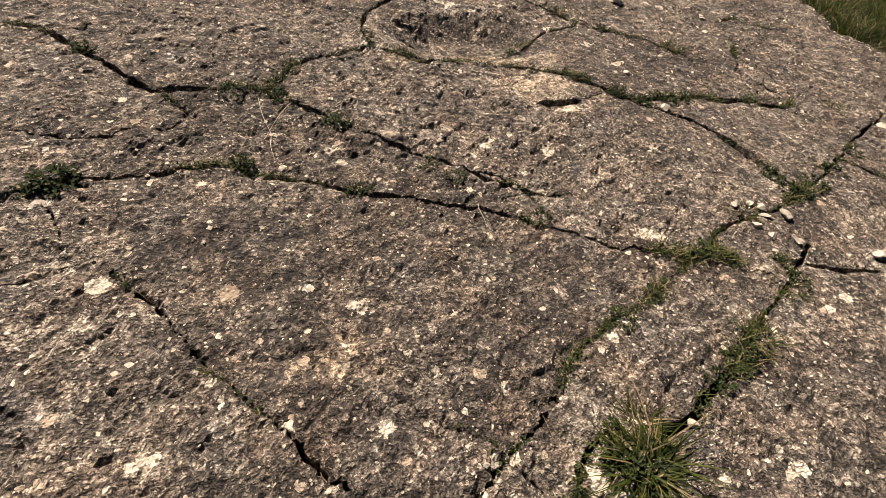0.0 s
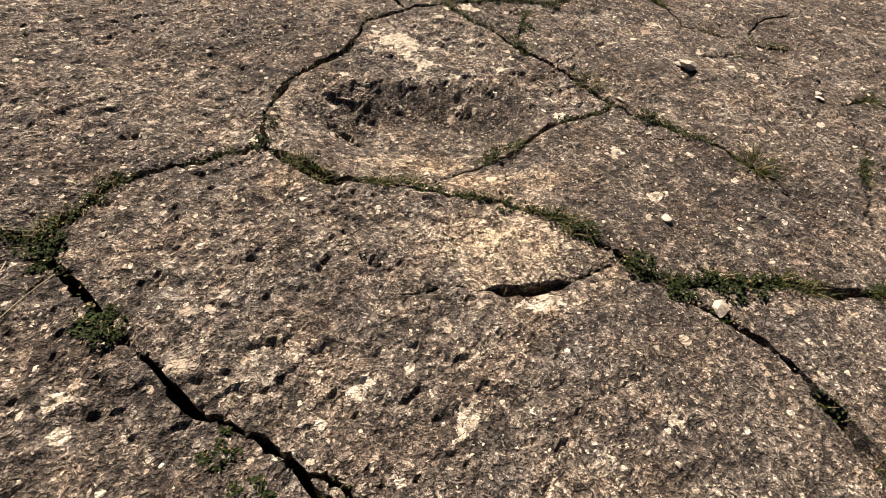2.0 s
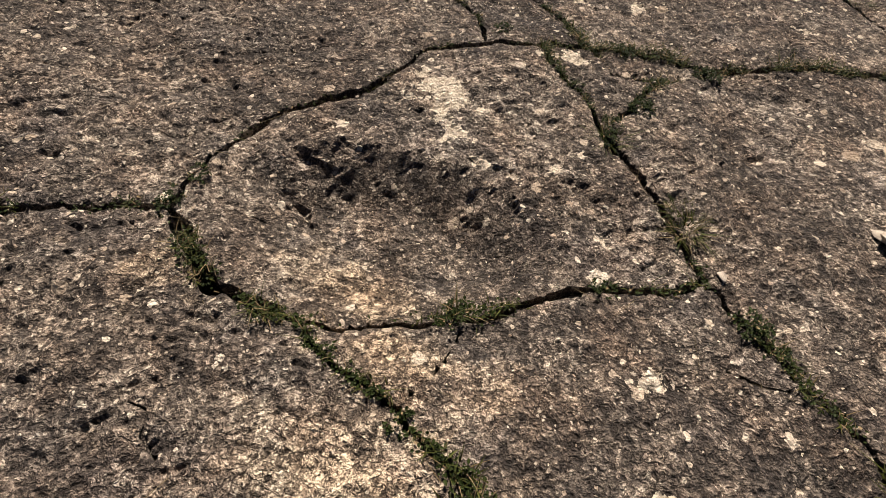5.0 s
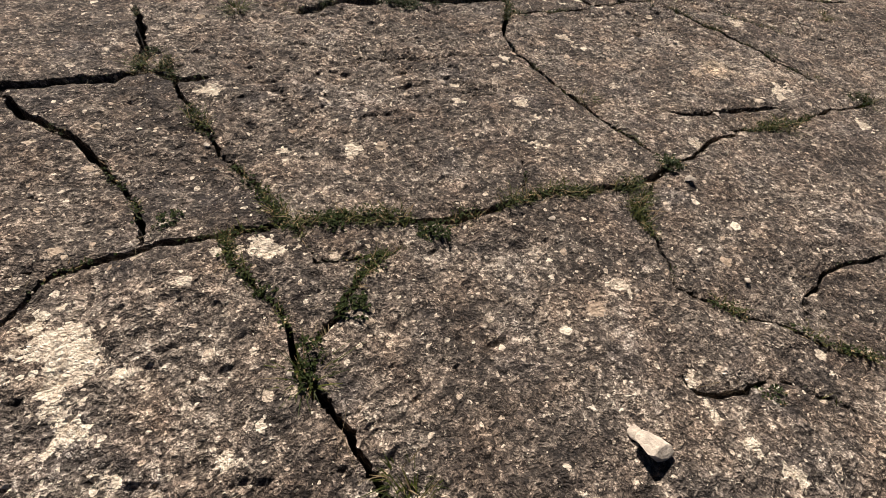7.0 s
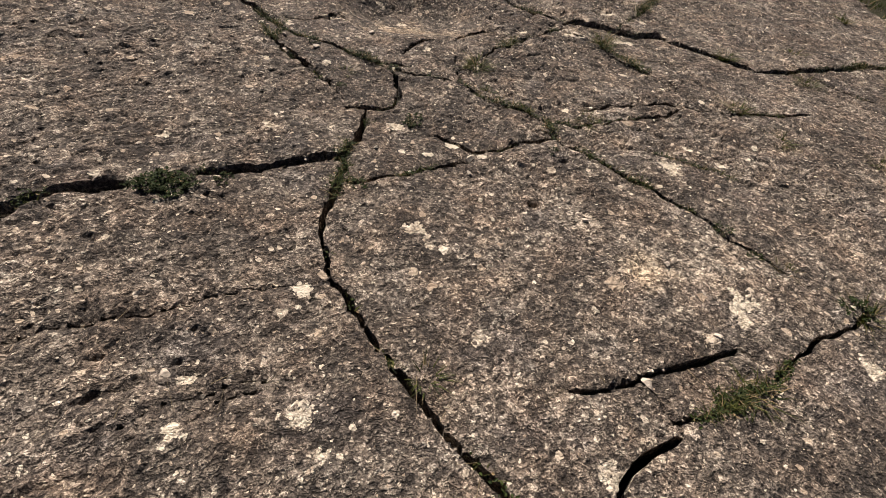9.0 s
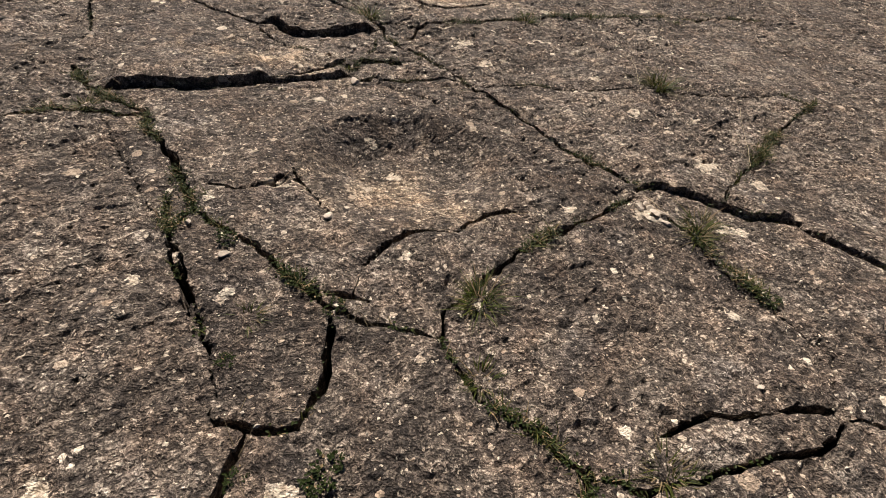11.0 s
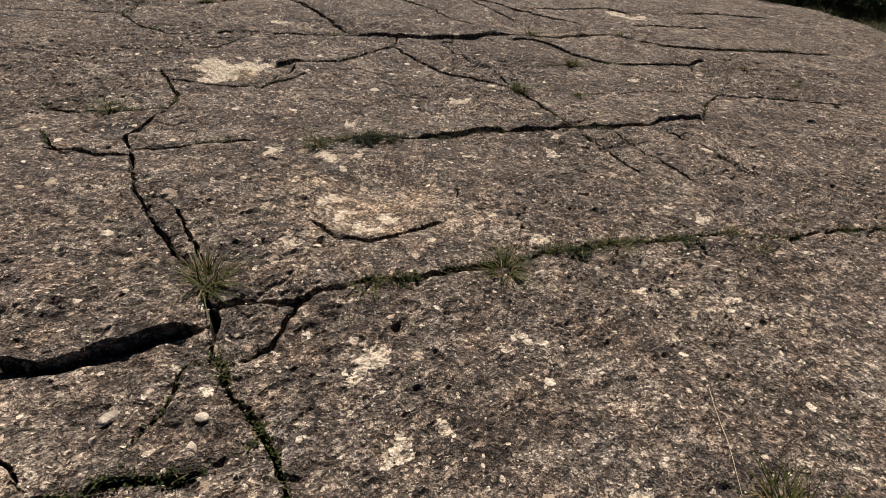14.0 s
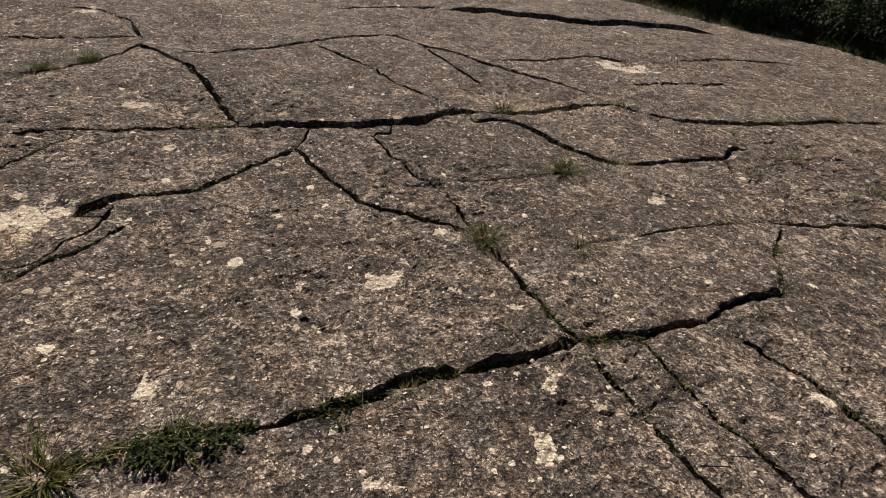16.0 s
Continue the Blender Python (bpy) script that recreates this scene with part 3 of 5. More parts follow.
crack(2.6, .1, (-1.00, 7.90), (-0.68, 7.95), (-0.22, 8.06), (0.16, 8.18), (0.51, 8.33), (0.78, 8.61), (1.06, 8.68), rise=3.5, reach=.6)
crack(2.4, .2, (1.06, 8.68), (1.34, 8.68), (1.67, 8.92), (2.14, 9.16), (2.55, 9.27), (2.86, 9.06))
crack(2.0, .2, (2.86, 9.06), (3.21, 8.99), (3.82, 9.09), (4.45, 9.18), (5.17, 9.47), (6.10, 9.69))
crack(1.8, .2, (-2.89, 9.87), (-2.52, 9.64), (-2.09, 9.35), (-1.72, 8.89), (-1.33, 8.28), (-1.06, 7.95))
crack(1.2, .1, (-4.58, 11.15), (-4.10, 11.22), (-3.44, 10.82), (-2.95, 10.12))
crack(0.8, .3, (-2.83, 9.89), (-2.86, 9.47), (-3.01, 9.03), (-3.17, 8.61))
crack(1.2, .1, (-4.26, 9.69), (-3.76, 9.85), (-3.04, 10.16))
crack(1.2, .2, (-2.26, 9.75), (-1.89, 9.94), (-1.44, 10.19), (-1.09, 10.60), (-0.75, 10.95), (-0.03, 11.45), (0.32, 11.17), (0.79, 10.85), (1.24, 10.52), (1.65, 10.21), (2.03, 9.95), (2.44, 9.60))
crack(3.0, .1, (-1.48, 6.42), (-1.35, 6.61), (-1.25, 6.67), rise=3, reach=.4)
crack(2.0, .1, (-1.25, 6.67), (-1.07, 6.74), (-0.94, 6.82), (-0.82, 7.04), (-0.69, 7.23), (-0.47, 7.49))
crack(1.2, .0, (-0.47, 7.57), (-0.45, 7.85), (-0.48, 8.00))
crack(2.0, .1, (-0.49, 7.57), (-0.30, 7.31), (-0.09, 7.09), (0.15, 6.85), (0.38, 6.78), (0.65, 6.69), (0.87, 6.62))
crack(2.2, .3, (0.87, 6.62), (1.01, 6.48), (1.10, 6.27), (1.20, 6.03), (1.29, 5.85), (1.39, 5.74))
crack(1.4, .2, (0.09, 7.92), (0.26, 7.62), (0.51, 7.28), (0.72, 7.07), (0.84, 6.78), (0.91, 6.63))
crack(1.0, .0, (0.09, 7.92), (0.23, 8.01), (0.21, 8.17))
crack(1.8, .1, (0.99, 8.45), (1.33, 8.53), (1.58, 8.32), (1.80, 8.08), (2.01, 7.87), (2.23, 7.78))
crack(1.6, .0, (2.23, 7.78), (2.56, 7.87), (2.98, 8.01), (3.33, 8.13), (3.49, 8.35), (3.68, 8.39))
crack(1.0, .0, (3.32, 8.11), (3.15, 7.62))
crack(0.6, .5, (0.64, 7.22), (0.98, 7.30), (1.35, 7.42), (1.69, 7.55), (2.10, 7.68))
crack(0.6, .3, (1.24, 6.31), (1.45, 6.37), (1.64, 6.57), (1.89, 6.64))
crack(1.2, .1, (2.02, 6.69), (2.25, 6.79), (2.63, 6.91), (2.97, 7.00), (3.26, 7.04))
crack(2.0, .1, (3.26, 7.04), (3.52, 7.04), (3.82, 7.09), (4.10, 7.11), (4.77, 7.19))
crack(0.8, .1, (2.05, 7.67), (2.32, 7.34), (2.59, 7.21), (2.81, 7.01))
crack(1.4, .1, (1.45, 5.60), (1.53, 5.43), (1.61, 5.29), (1.68, 5.16), (1.73, 5.05), (1.80, 4.96))
crack(1.4, .2, (1.73, 5.75), (1.81, 5.55), (1.88, 5.39), (1.97, 5.26), (2.03, 5.14), (2.12, 5.01), (2.19, 4.90))
crack(1.2, .1, (2.29, 5.82), (2.41, 5.67), (2.51, 5.50), (2.61, 5.36), (2.66, 5.26), (2.74, 5.11))
crack(3.0, .1, (0.60, 13.77), (1.34, 13.79), (2.20, 13.82), (3.16, 13.79), (4.09, 13.99), (5.29, 14.20), (6.08, 14.16), rise=8, reach=1.0)
crack(1.5, .1, (-1.14, 13.07), (-0.21, 13.48), (0.60, 13.77))
crack(1.4, .1, (1.40, 10.71), (2.04, 10.85), (2.79, 11.35), (3.41, 11.43))
crack(1.6, .2, (4.24, 11.57), (4.96, 11.98), (5.70, 12.15), (6.38, 12.16))
crack(1.4, .1, (3.09, 10.17), (3.78, 10.42), (4.57, 10.61))
crack(0.8, .1, (-0.97, 10.56), (-0.45, 10.05), (0.00, 9.63), (0.42, 9.08), (0.78, 8.69))
crack(0.8, .1, (0.40, 11.05), (0.92, 9.93), (1.11, 9.57))
crack(1.5, .3, (-3.41, 3.27), (-3.23, 3.35), (-3.07, 3.46), (-2.87, 3.58), (-2.73, 3.60), (-2.58, 3.53))
crack(1.2, .5, (-2.73, 3.60), (-2.83, 3.92))
crack(1.4, .2, (-2.57, 4.67), (-2.36, 4.48), (-2.19, 4.38))
crack(2.4, .6, (2.47, 0.31), (2.74, 0.31), (3.10, 0.38), (3.93, 0.51), rise=2.5, reach=.5)
crack(1.3, 0, (-0.45, 3.90), (-0.33, 3.80), (-0.23, 3.75), (-0.03, 3.76), (0.11, 3.85), (0.26, 3.96), (0.34, 4.04), rise=1.2, reach=.22)
crack(0.6, 0, (0.36, 4.48), (0.41, 4.41), (0.39, 4.28))
crack(0.5, .1, (-0.90, -2.75), (-0.90, -2.96), (-0.94, -3.12))
crack(3.0, .3, (-1.23, 1.83), (-1.18, 1.86), (-1.05, 1.94), (-0.93, 2.01), (-0.83, 2.04), (-0.73, 2.09), rise=4, reach=.3)
crack(2.0, .1, (-0.68, 1.99), (-0.60, 2.05), (-0.58, 2.11), (-0.48, 2.05))
crack(1.2, .0, (-1.50, 2.96), (-1.39, 2.80), (-1.33, 2.74))
crack(1.0, .1, (-0.68, 2.49), (-0.64, 2.64), (-0.65, 2.82))
crack(1.6, .3, (-0.72, 2.20), (-0.70, 2.33), (-0.64, 2.36), (-0.45, 2.38), (-0.38, 2.42), rise=3, reach=.3)
crack(1.2, .2, (-0.30, 1.96), (-0.19, 1.87), (-0.10, 1.80))
crack(2.0, .4, (1.90, 0.80), (2.05, 0.66), (2.20, 0.53), (2.35, 0.40), (2.47, 0.30), rise=2.5, reach=.5)
crack(1.4, .6, (2.91, 0.32), (3.00, 0.15), (3.09, 0.01), (3.27, -0.14))
crack(0.75, 0, (-1.24, 0.72), (-1.15, 0.70), (-1.07, 0.68), (-0.99, 0.72))
crack(1.0, 0, (-0.99, 0.72), (-0.91, 0.77), (-0.89, 0.81), (-0.84, 0.84), rise=2.0, reach=.25)
crack(0.9, 0, (-0.84, 0.84), (-0.78, 0.80), (-0.70, 0.73), (-0.66, 0.66), (-0.59, 0.62))
crack(0.8, 0, (-0.86, 0.96), (-0.81, 0.87), (-0.76, 0.80))
crack(0.4, 0, (-1.80, -2.05), (-1.62, -1.99), (-1.39, -1.95), (-1.15, -1.87), (-0.95, -1.84), rise=.3, reach=.3)
crack(0.4, 0, (-1.40, -2.39), (-1.27, -2.32), (-1.14, -2.27), (-0.96, -2.22), rise=.4, reach=.25)
crack(0.8, 0, (-1.10, -2.30), (-0.99, -2.27))
crack(1.0, 0, (-3.02, -4.82), (-3.00, -4.80), (-2.94, -4.80))
crack(0.4, 0, (-3.81, -4.07), (-3.47, -3.95), (-3.15, -3.79), (-2.89, -3.64), (-2.75, -3.59))
crack(0.7, 0.1, (2.25, 5.82), (2.39, 5.68), (2.51, 5.54), (2.61, 5.40), (2.70, 5.31))
crack(0.7, 0.1, (-1.47, 5.84), (-1.41, 5.98), (-1.24, 6.12), (-1.14, 6.39), rise=1.5, reach=.3)
crack(0.9, 0.1, (-3.54, -7.73), (-3.48, -7.83), (-3.43, -7.88))
crack(0.5, 0.1, (-3.74, -7.53), (-3.63, -7.62), (-3.53, -7.72), (-3.38, -7.65), (-3.20, -7.53), (-3.09, -7.44))
crack(1.2, 0.1, (-2.66, -6.62), (-2.85, -6.54), (-2.99, -6.37), (-3.13, -6.30))
crack(1.0, 0.2, (-5.03, -6.65), (-4.96, -6.65), (-4.93, -6.64))


def join_ends(reach=0.24):
    """Runs each crack's ends on to the next crack where that lies close by."""
    for n, (line, wide, green) in enumerate(CRACKS):
        for end in (0, -1):
            best, goal = reach, None
            for m, (other, _, _) in enumerate(CRACKS):
                if m != n:
                    far = np.hypot(*(other - line[end]).T)
                    if far.min() < best:
                        best, goal = far.min(), other[far.argmin()]
            if goal is not None and best > 0.03:
                more = [line[end] + (goal - line[end]) * u for u in (0.35, 0.7, 1.0)]
                thin = [wide[end] * 0.6] * 3
                line, wide = (np.array([*more[::-1], *line]), np.r_[thin, wide]) if end == 0 else (np.array([*line, *more]), np.r_[wide, thin])
        CRACKS[n] = (line, wide, green)


join_ends()

# bare cream scars and worn hollows: x, y, half length, half depth, turn
SCARS, WORN = [], []


def scars(*rows):
    SCARS.extend(rows)


def worn(*rows):
    WORN.extend(rows)


scars((-4.07, -7.65, 0.028, 0.021, -28), (-4.55, -7.42, 0.045, 0.029, -28), (-4.98, -6.22, 0.051, 0.055, -28), (-3.74, -7.29, 0.030, 0.023, -28), (-3.66, -7.38, 0.024, 0.022, -28), (-2.59, -6.26, 0.034, 0.057, -28), (-2.40, -6.98, 0.060, 0.042, -28), (-3.85, -7.03, 0.042, 0.032, -28), (-2.63, -8.05, 0.031, 0.025, -28), (-2.58, -6.25, 0.029, 0.044, -22), (-3.77, -6.04, 0.035, 0.037, -22), (-2.78, -6.56, 0.032, 0.027, -22), (-2.92, -6.10, 0.033, 0.025, -22), (-2.52, -3.90, 0.155, 0.101, -22), (-1.91, -6.34, 0.028, 0.028, -22), (-2.19, -6.42, 0.032, 0.019, -22), (-2.17, -5.85, 0.068, 0.032, -22), (-2.24, -5.86, 0.097, 0.033, -3))
scars((-2.53, -3.91, 0.075, 0.062, -3), (-2.48, -4.09, 0.057, 0.038, -3), (-2.40, -4.15, 0.057, 0.046, -3), (-1.96, -4.25, 0.040, 0.035, -3), (-2.25, -4.29, 0.042, 0.030, -3), (-2.11, -4.33, 0.033, 0.025, -3), (-3.56, -4.70, 0.027, 0.029, -3), (-1.49, -5.35, 0.053, 0.035, -3), (-1.55, -4.34, 0.029, 0.026, -3), (-1.74, -4.53, 0.027, 0.023, -3), (-2.24, -4.29, 0.044, 0.029, 13), (-1.56, -5.03, 0.065, 0.039, 13), (-2.67, -4.00, 0.049, 0.037, 13), (-2.48, -2.44, 0.081, 0.073, -9), (-2.01, -3.48, 0.083, 0.070, -9), (-2.52, -3.91, 0.081, 0.063, -9), (-2.51, -4.02, 0.062, 0.058, -9), (-1.95, -4.24, 0.030, 0.038, -9))
scars((-2.25, -4.28, 0.043, 0.030, -9), (-0.81, -2.71, 0.055, 0.038, -9), (-1.72, -2.83, 0.066, 0.059, -9), (-1.82, -2.63, 0.022, 0.028, -9), (-0.47, -3.98, 0.031, 0.049, -9), (-0.44, -4.11, 0.030, 0.037, -9), (-0.36, -4.21, 0.043, 0.027, -9), (-0.25, -4.29, 0.038, 0.033, -9), (-0.62, -3.58, 0.048, 0.035, -9), (-2.04, -2.86, 0.025, 0.025, -9), (0.93, -1.99, 0.086, 0.064, -9), (0.12, -2.62, 0.062, 0.055, -9), (-2.60, -3.74, 0.021, 0.019, -9), (-2.33, -3.69, 0.018, 0.015, -9), (-2.08, -3.77, 0.018, 0.014, -9), (-0.84, -2.37, 0.040, 0.034, -9), (-1.63, -0.84, 0.031, 0.036, -13), (1.06, -1.04, 0.072, 0.059, -13))
scars((0.94, -1.96, 0.040, 0.049, -13), (0.89, -2.07, 0.031, 0.032, -13), (-0.23, -2.10, 0.025, 0.049, -13), (-0.82, -2.34, 0.035, 0.030, -13), (-1.20, -2.22, 0.048, 0.021, -13), (-1.19, -2.39, 0.039, 0.025, -13), (0.11, -2.62, 0.054, 0.042, -13), (-0.77, -2.49, 0.029, 0.020, -13), (-0.94, -1.97, 0.032, 0.025, -13), (-0.47, -0.69, 0.064, 0.035, -13), (-0.41, -1.52, 0.046, 0.029, -13), (1.34, -2.31, 0.050, 0.047, -13), (-1.64, -1.59, 0.024, 0.026, -13), (-1.13, -0.75, 0.043, 0.044, -13), (-0.41, -1.54, 0.049, 0.030, -9), (-1.63, -0.85, 0.035, 0.030, -9), (-1.13, -0.75, 0.039, 0.039, -9), (-0.36, -1.62, 0.019, 0.028, -9))
scars((-0.49, 1.38, 0.045, 0.047, -2), (0.34, 1.53, 0.044, 0.040, -2), (1.59, 1.34, 0.090, 0.070, -2), (1.86, 1.19, 0.068, 0.076, -2), (-0.20, 0.32, 0.031, 0.039, -2), (-0.90, 0.75, 0.077, 0.026, -2), (0.63, 0.78, 0.037, 0.044, -2), (-1.27, 0.06, 0.028, 0.036, -2), (-1.17, 0.61, 0.033, 0.036, -2), (-1.08, 1.02, 0.034, 0.023, -2), (-0.83, 0.42, 0.027, 0.015, -2), (1.50, 0.73, 0.091, 0.034, -2), (0.10, 2.98, 0.111, 0.081, -2), (0.49, 0.72, 0.019, 0.018, -2), (-0.33, 1.11, 0.079, 0.039, -2), (1.00, 0.50, 0.023, 0.021, -2), (0.03, 2.86, 0.056, 0.061, -1), (0.25, 2.55, 0.049, 0.059, -1))
scars((0.41, 2.67, 0.044, 0.035, -1), (1.30, 1.99, 0.044, 0.060, -1), (-0.88, 0.74, 0.093, 0.018, -1), (-1.17, 0.61, 0.034, 0.027, -1), (0.63, 0.79, 0.035, 0.043, -1), (1.48, 1.76, 0.048, 0.036, -1), (1.72, 1.94, 0.045, 0.036, -1), (1.09, 1.49, 0.032, 0.029, -1), (0.51, 1.87, 0.041, 0.027, -1), (1.12, 2.46, 0.058, 0.038, -1), (-0.43, 4.11, 0.045, 0.054, -1), (-0.15, 3.88, 0.058, 0.094, -1), (-0.29, 3.94, 0.037, 0.056, -1), (0.90, 3.92, 0.071, 0.046, -1), (-0.54, 4.71, 0.074, 0.076, -1), (-0.49, 3.68, 0.043, 0.054, -1), (-0.91, 4.70, 0.065, 0.065, -1), (-1.99, 6.22, 0.270, 0.243, -1))
scars((-0.34, 4.78, 0.062, 0.039, -1), (0.36, 6.07, 0.124, 0.069, -1), (-0.50, 5.29, 0.071, 0.059, -1), (1.13, 5.13, 0.058, 0.077, -1), (1.20, 5.42, 0.044, 0.071, -1), (2.02, 4.34, 0.056, 0.066, -1), (-0.97, 4.27, 0.034, 0.042, -1), (-1.99, 8.13, 0.159, 0.121, -1), (3.25, 10.96, 0.425, 0.281, -1), (0.74, 3.16, 0.052, 0.033, -1), (0.82, 3.13, 0.041, 0.028, -1), (0.27, 3.81, 0.032, 0.028, -1), (1.40, 3.56, 0.046, 0.031, -1), (1.58, 3.58, 0.031, 0.039, -1), (1.89, 3.56, 0.053, 0.027, -1), (1.85, 3.48, 0.030, 0.025, -1), (1.49, 3.25, 0.036, 0.039, -1), (0.40, 6.08, 0.087, 0.067, -4))
scars((-0.50, 5.27, 0.065, 0.059, -4), (-1.98, 8.11, 0.131, 0.108, -4), (-1.36, 7.36, 0.054, 0.059, -4), (0.48, 6.26, 0.040, 0.032, -4), (0.78, 6.03, 0.050, 0.028, -4), (0.67, 6.56, 0.051, 0.038, -4), (1.08, 5.93, 0.044, 0.035, -4), (-0.06, 6.00, 0.035, 0.046, -4), (1.50, 6.25, 0.042, 0.027, -4), (2.34, 7.20, 0.076, 0.075, -4), (2.47, 5.44, 0.058, 0.054, -4), (1.13, 5.13, 0.042, 0.074, -4), (0.48, 4.94, 0.081, 0.025, -4), (-0.35, 6.61, 0.041, 0.033, -4), (-4.11, 11.10, 0.129, 0.170, -4), (-0.03, 4.04, 0.084, 0.058, -1), (-0.26, 4.05, 0.055, 0.051, -1), (-0.05, 3.86, 0.063, 0.037, -1))
scars((-0.60, 4.79, 0.048, 0.053, -1), (-0.40, 4.58, 0.046, 0.047, -1), (-1.68, 6.33, 0.144, 0.128, -4), (-1.59, 6.44, 0.089, 0.067, -4), (1.06, 0.82, 0.110, 0.075, -1), (1.47, 0.75, 0.070, 0.044, -1), (-0.37, 4.20, 0.050, 0.060, -0))
worn((-3.99, -7.25, 0.114, 0.076, -28), (-2.24, -5.56, 0.373, 0.192, -3), (-2.52, -4.95, 0.294, 0.117, -3), (-3.14, -5.13, 0.100, 0.094, -3), (-2.23, -5.16, 0.258, 0.102, -3), (0.54, -1.79, 0.121, 0.124, -13), (-0.02, 0.70, 0.209, 0.146, -2), (-0.33, 0.93, 0.324, 0.245, -2), (-1.31, 2.19, 0.481, 0.186, -2), (0.01, 3.96, 0.249, 0.198, -1), (1.49, 9.06, 0.487, 0.356, -1), (-1.74, 6.20, 0.273, 0.158, -1), (-0.14, 4.02, 0.224, 0.187, -1), (-0.21, 3.85, 0.131, 0.093, -1), (-0.17, 4.11, 0.448, 0.377, -0))

# the edge of the rock towards the grassy bank
BANK = [(3.2, -11.0), (2.6, -8.5), (1.95, -6.6), (1.72, -5.5), (1.62, -4.9), (1.98, -4.1), (2.6, -3.2), (3.6, -1.4), (4.9, 1.3), (6.1, 4.3), (7.6, 8.0), (8.7, 11.0), (8.9, 12.8), (7.9, 14.2), (6.9, 15.1), (5.6, 16.4), (4.6, 17.6), (3.9, 19.5), (3.6, 22.0)]
BANK_Y, BANK_X = np.array([p[1] for p in BANK]), np.array([p[0] for p in BANK])


def bank_x(y):
    return np.interp(y, BANK_Y, BANK_X) + 0.30 * NOISE[4].at(0 * y, y, 0.6) + 0.10 * NOISE[5].at(0 * y, y, 0.13)


# footprints: x, y, half width, half length, turn, depth, share of the steep far wall
PRINTS = [(-2.50, -4.80, 0.68, 0.47, -3, 0.156, 0.53), (-0.25, 1.02, 0.62, 0.58, 0, 0.165, 0.55), (-0.08, 4.28, 0.47, 0.52, 0, 0.075, 0.5),
          (-1.75, 5.95, 0.50, 0.30, 0, 0.035, 0.5), (1.45, 9.2, 0.55, 0.50, 0, 0.05, 0.5), (3.35, 11.0, 0.50, 0.55, 0, 0.05, 0.5), (-1.98, 0.75, 0.5, 0.35, 0, 0.03, 0.5)]
# shallow knocks and toe marks: x, y, half sizes, depth
DENTS = [(-2.95, -4.65, 0.05, 0.03, 0.022), (-2.89, -4.68, 0.06, 0.032, 0.025), (-2.84, -4.72, 0.045, 0.028, 0.022), (-2.76, -4.56, 0.07, 0.04, 0.012), (-2.22, -4.54, 0.08, 0.034, 0.019),
         (-2.7, -5.03, 0.07, 0.05, 0.012), (-2.42, -4.95, 0.05, 0.05, 0.011), (-2.99, -5.26, 0.06, 0.04, 0.012), (-2.69, -5.42, 0.055, 0.045, 0.01), (-2.58, -5.55, 0.06, 0.03, 0.015),
         (-2.9, -5.25, 0.06, 0.03, 0.02), (0.18, -1.32, 0.045, 0.03, 0.06), (-0.34, 3.68, 0.04, 0.04, 0.05), (0.16, 3.15, 0.025, 0.02, 0.03)]


def spaced(low, fine_low, fine_high, high, fine, coarse):
    """Steps that are even where the walk passes and widen away from it."""
    rows = list(np.arange(fine_low, fine_high, fine))
    for end, sign in ((high, 1), (low, -1)):
        at, step, add = rows[-1] if sign > 0 else fine_low, fine, []
        while (at - end) * sign < 0:
            step = min(step * 1.022, coarse)
            at += sign * step
            add.append(at)
        rows = rows + add if sign > 0 else add[::-1] + rows
    return np.array(rows)


XS, YS = spaced(-12.0, -4.9, 3.2, 10.0, 0.0165, 0.085), spaced(-10.0, -7.9, 8.2, 22.0, 0.0165, 0.060)
GX, GY = np.meshgrid(XS, YS, indexing="ij")


def crack_field(px, py):
    """Distance to the nearest crack's lip (below 0: inside it), the way out of it and half its width."""
    best = np.full(px.shape, 0.5)
    ox, oy, half = np.zeros(px.shape), np.zeros(px.shape), np.full(px.shape, 0.1)
    for line, wide, green in CRACKS:
        for k in range(len(line) - 1):
            a, b = line[k], line[k + 1]
            reach = 0.16
            i0, i1 = np.searchsorted(XS, (min(a[0], b[0]) - reach, max(a[0], b[0]) + reach))
            j0, j1 = np.searchsorted(YS, (min(a[1], b[1]) - reach, max(a[1], b[1]) + reach))
            if i1 <= i0 or j1 <= j0:
                continue
            x, y = px[i0:i1, j0:j1], py[i0:i1, j0:j1]
            d = b - a
            u = np.clip(((x - a[0]) * d[0] + (y - a[1]) * d[1]) / (d @ d + 1e-12), 0, 1)
            dx, dy = x - a[0] - u * d[0], y - a[1] - u * d[1]
            far = np.hypot(dx, dy)
            span = wide[k] * (1 - u) + wide[k + 1] * u
            lip = far - span
            nearer = lip < best[i0:i1, j0:j1]
            best[i0:i1, j0:j1][nearer] = lip[nearer]
            half[i0:i1, j0:j1][nearer] = span[nearer]
            ox[i0:i1, j0:j1][nearer] = (dx / (far + 1e-9))[nearer]
            oy[i0:i1, j0:j1][nearer] = (dy / (far + 1e-9))[nearer]
    return best, ox, oy, half


def turned(x, y, cx, cy, a, b, turn):
    c, s = math.cos(radians(turn)), math.sin(radians(turn))
    return ((x - cx) * c + (y - cy) * s) / a, (-(x - cx) * s + (y - cy) * c) / b


def ease(v):
    v = np.clip(v, 0, 1)
    return v * v * (3 - 2 * v)


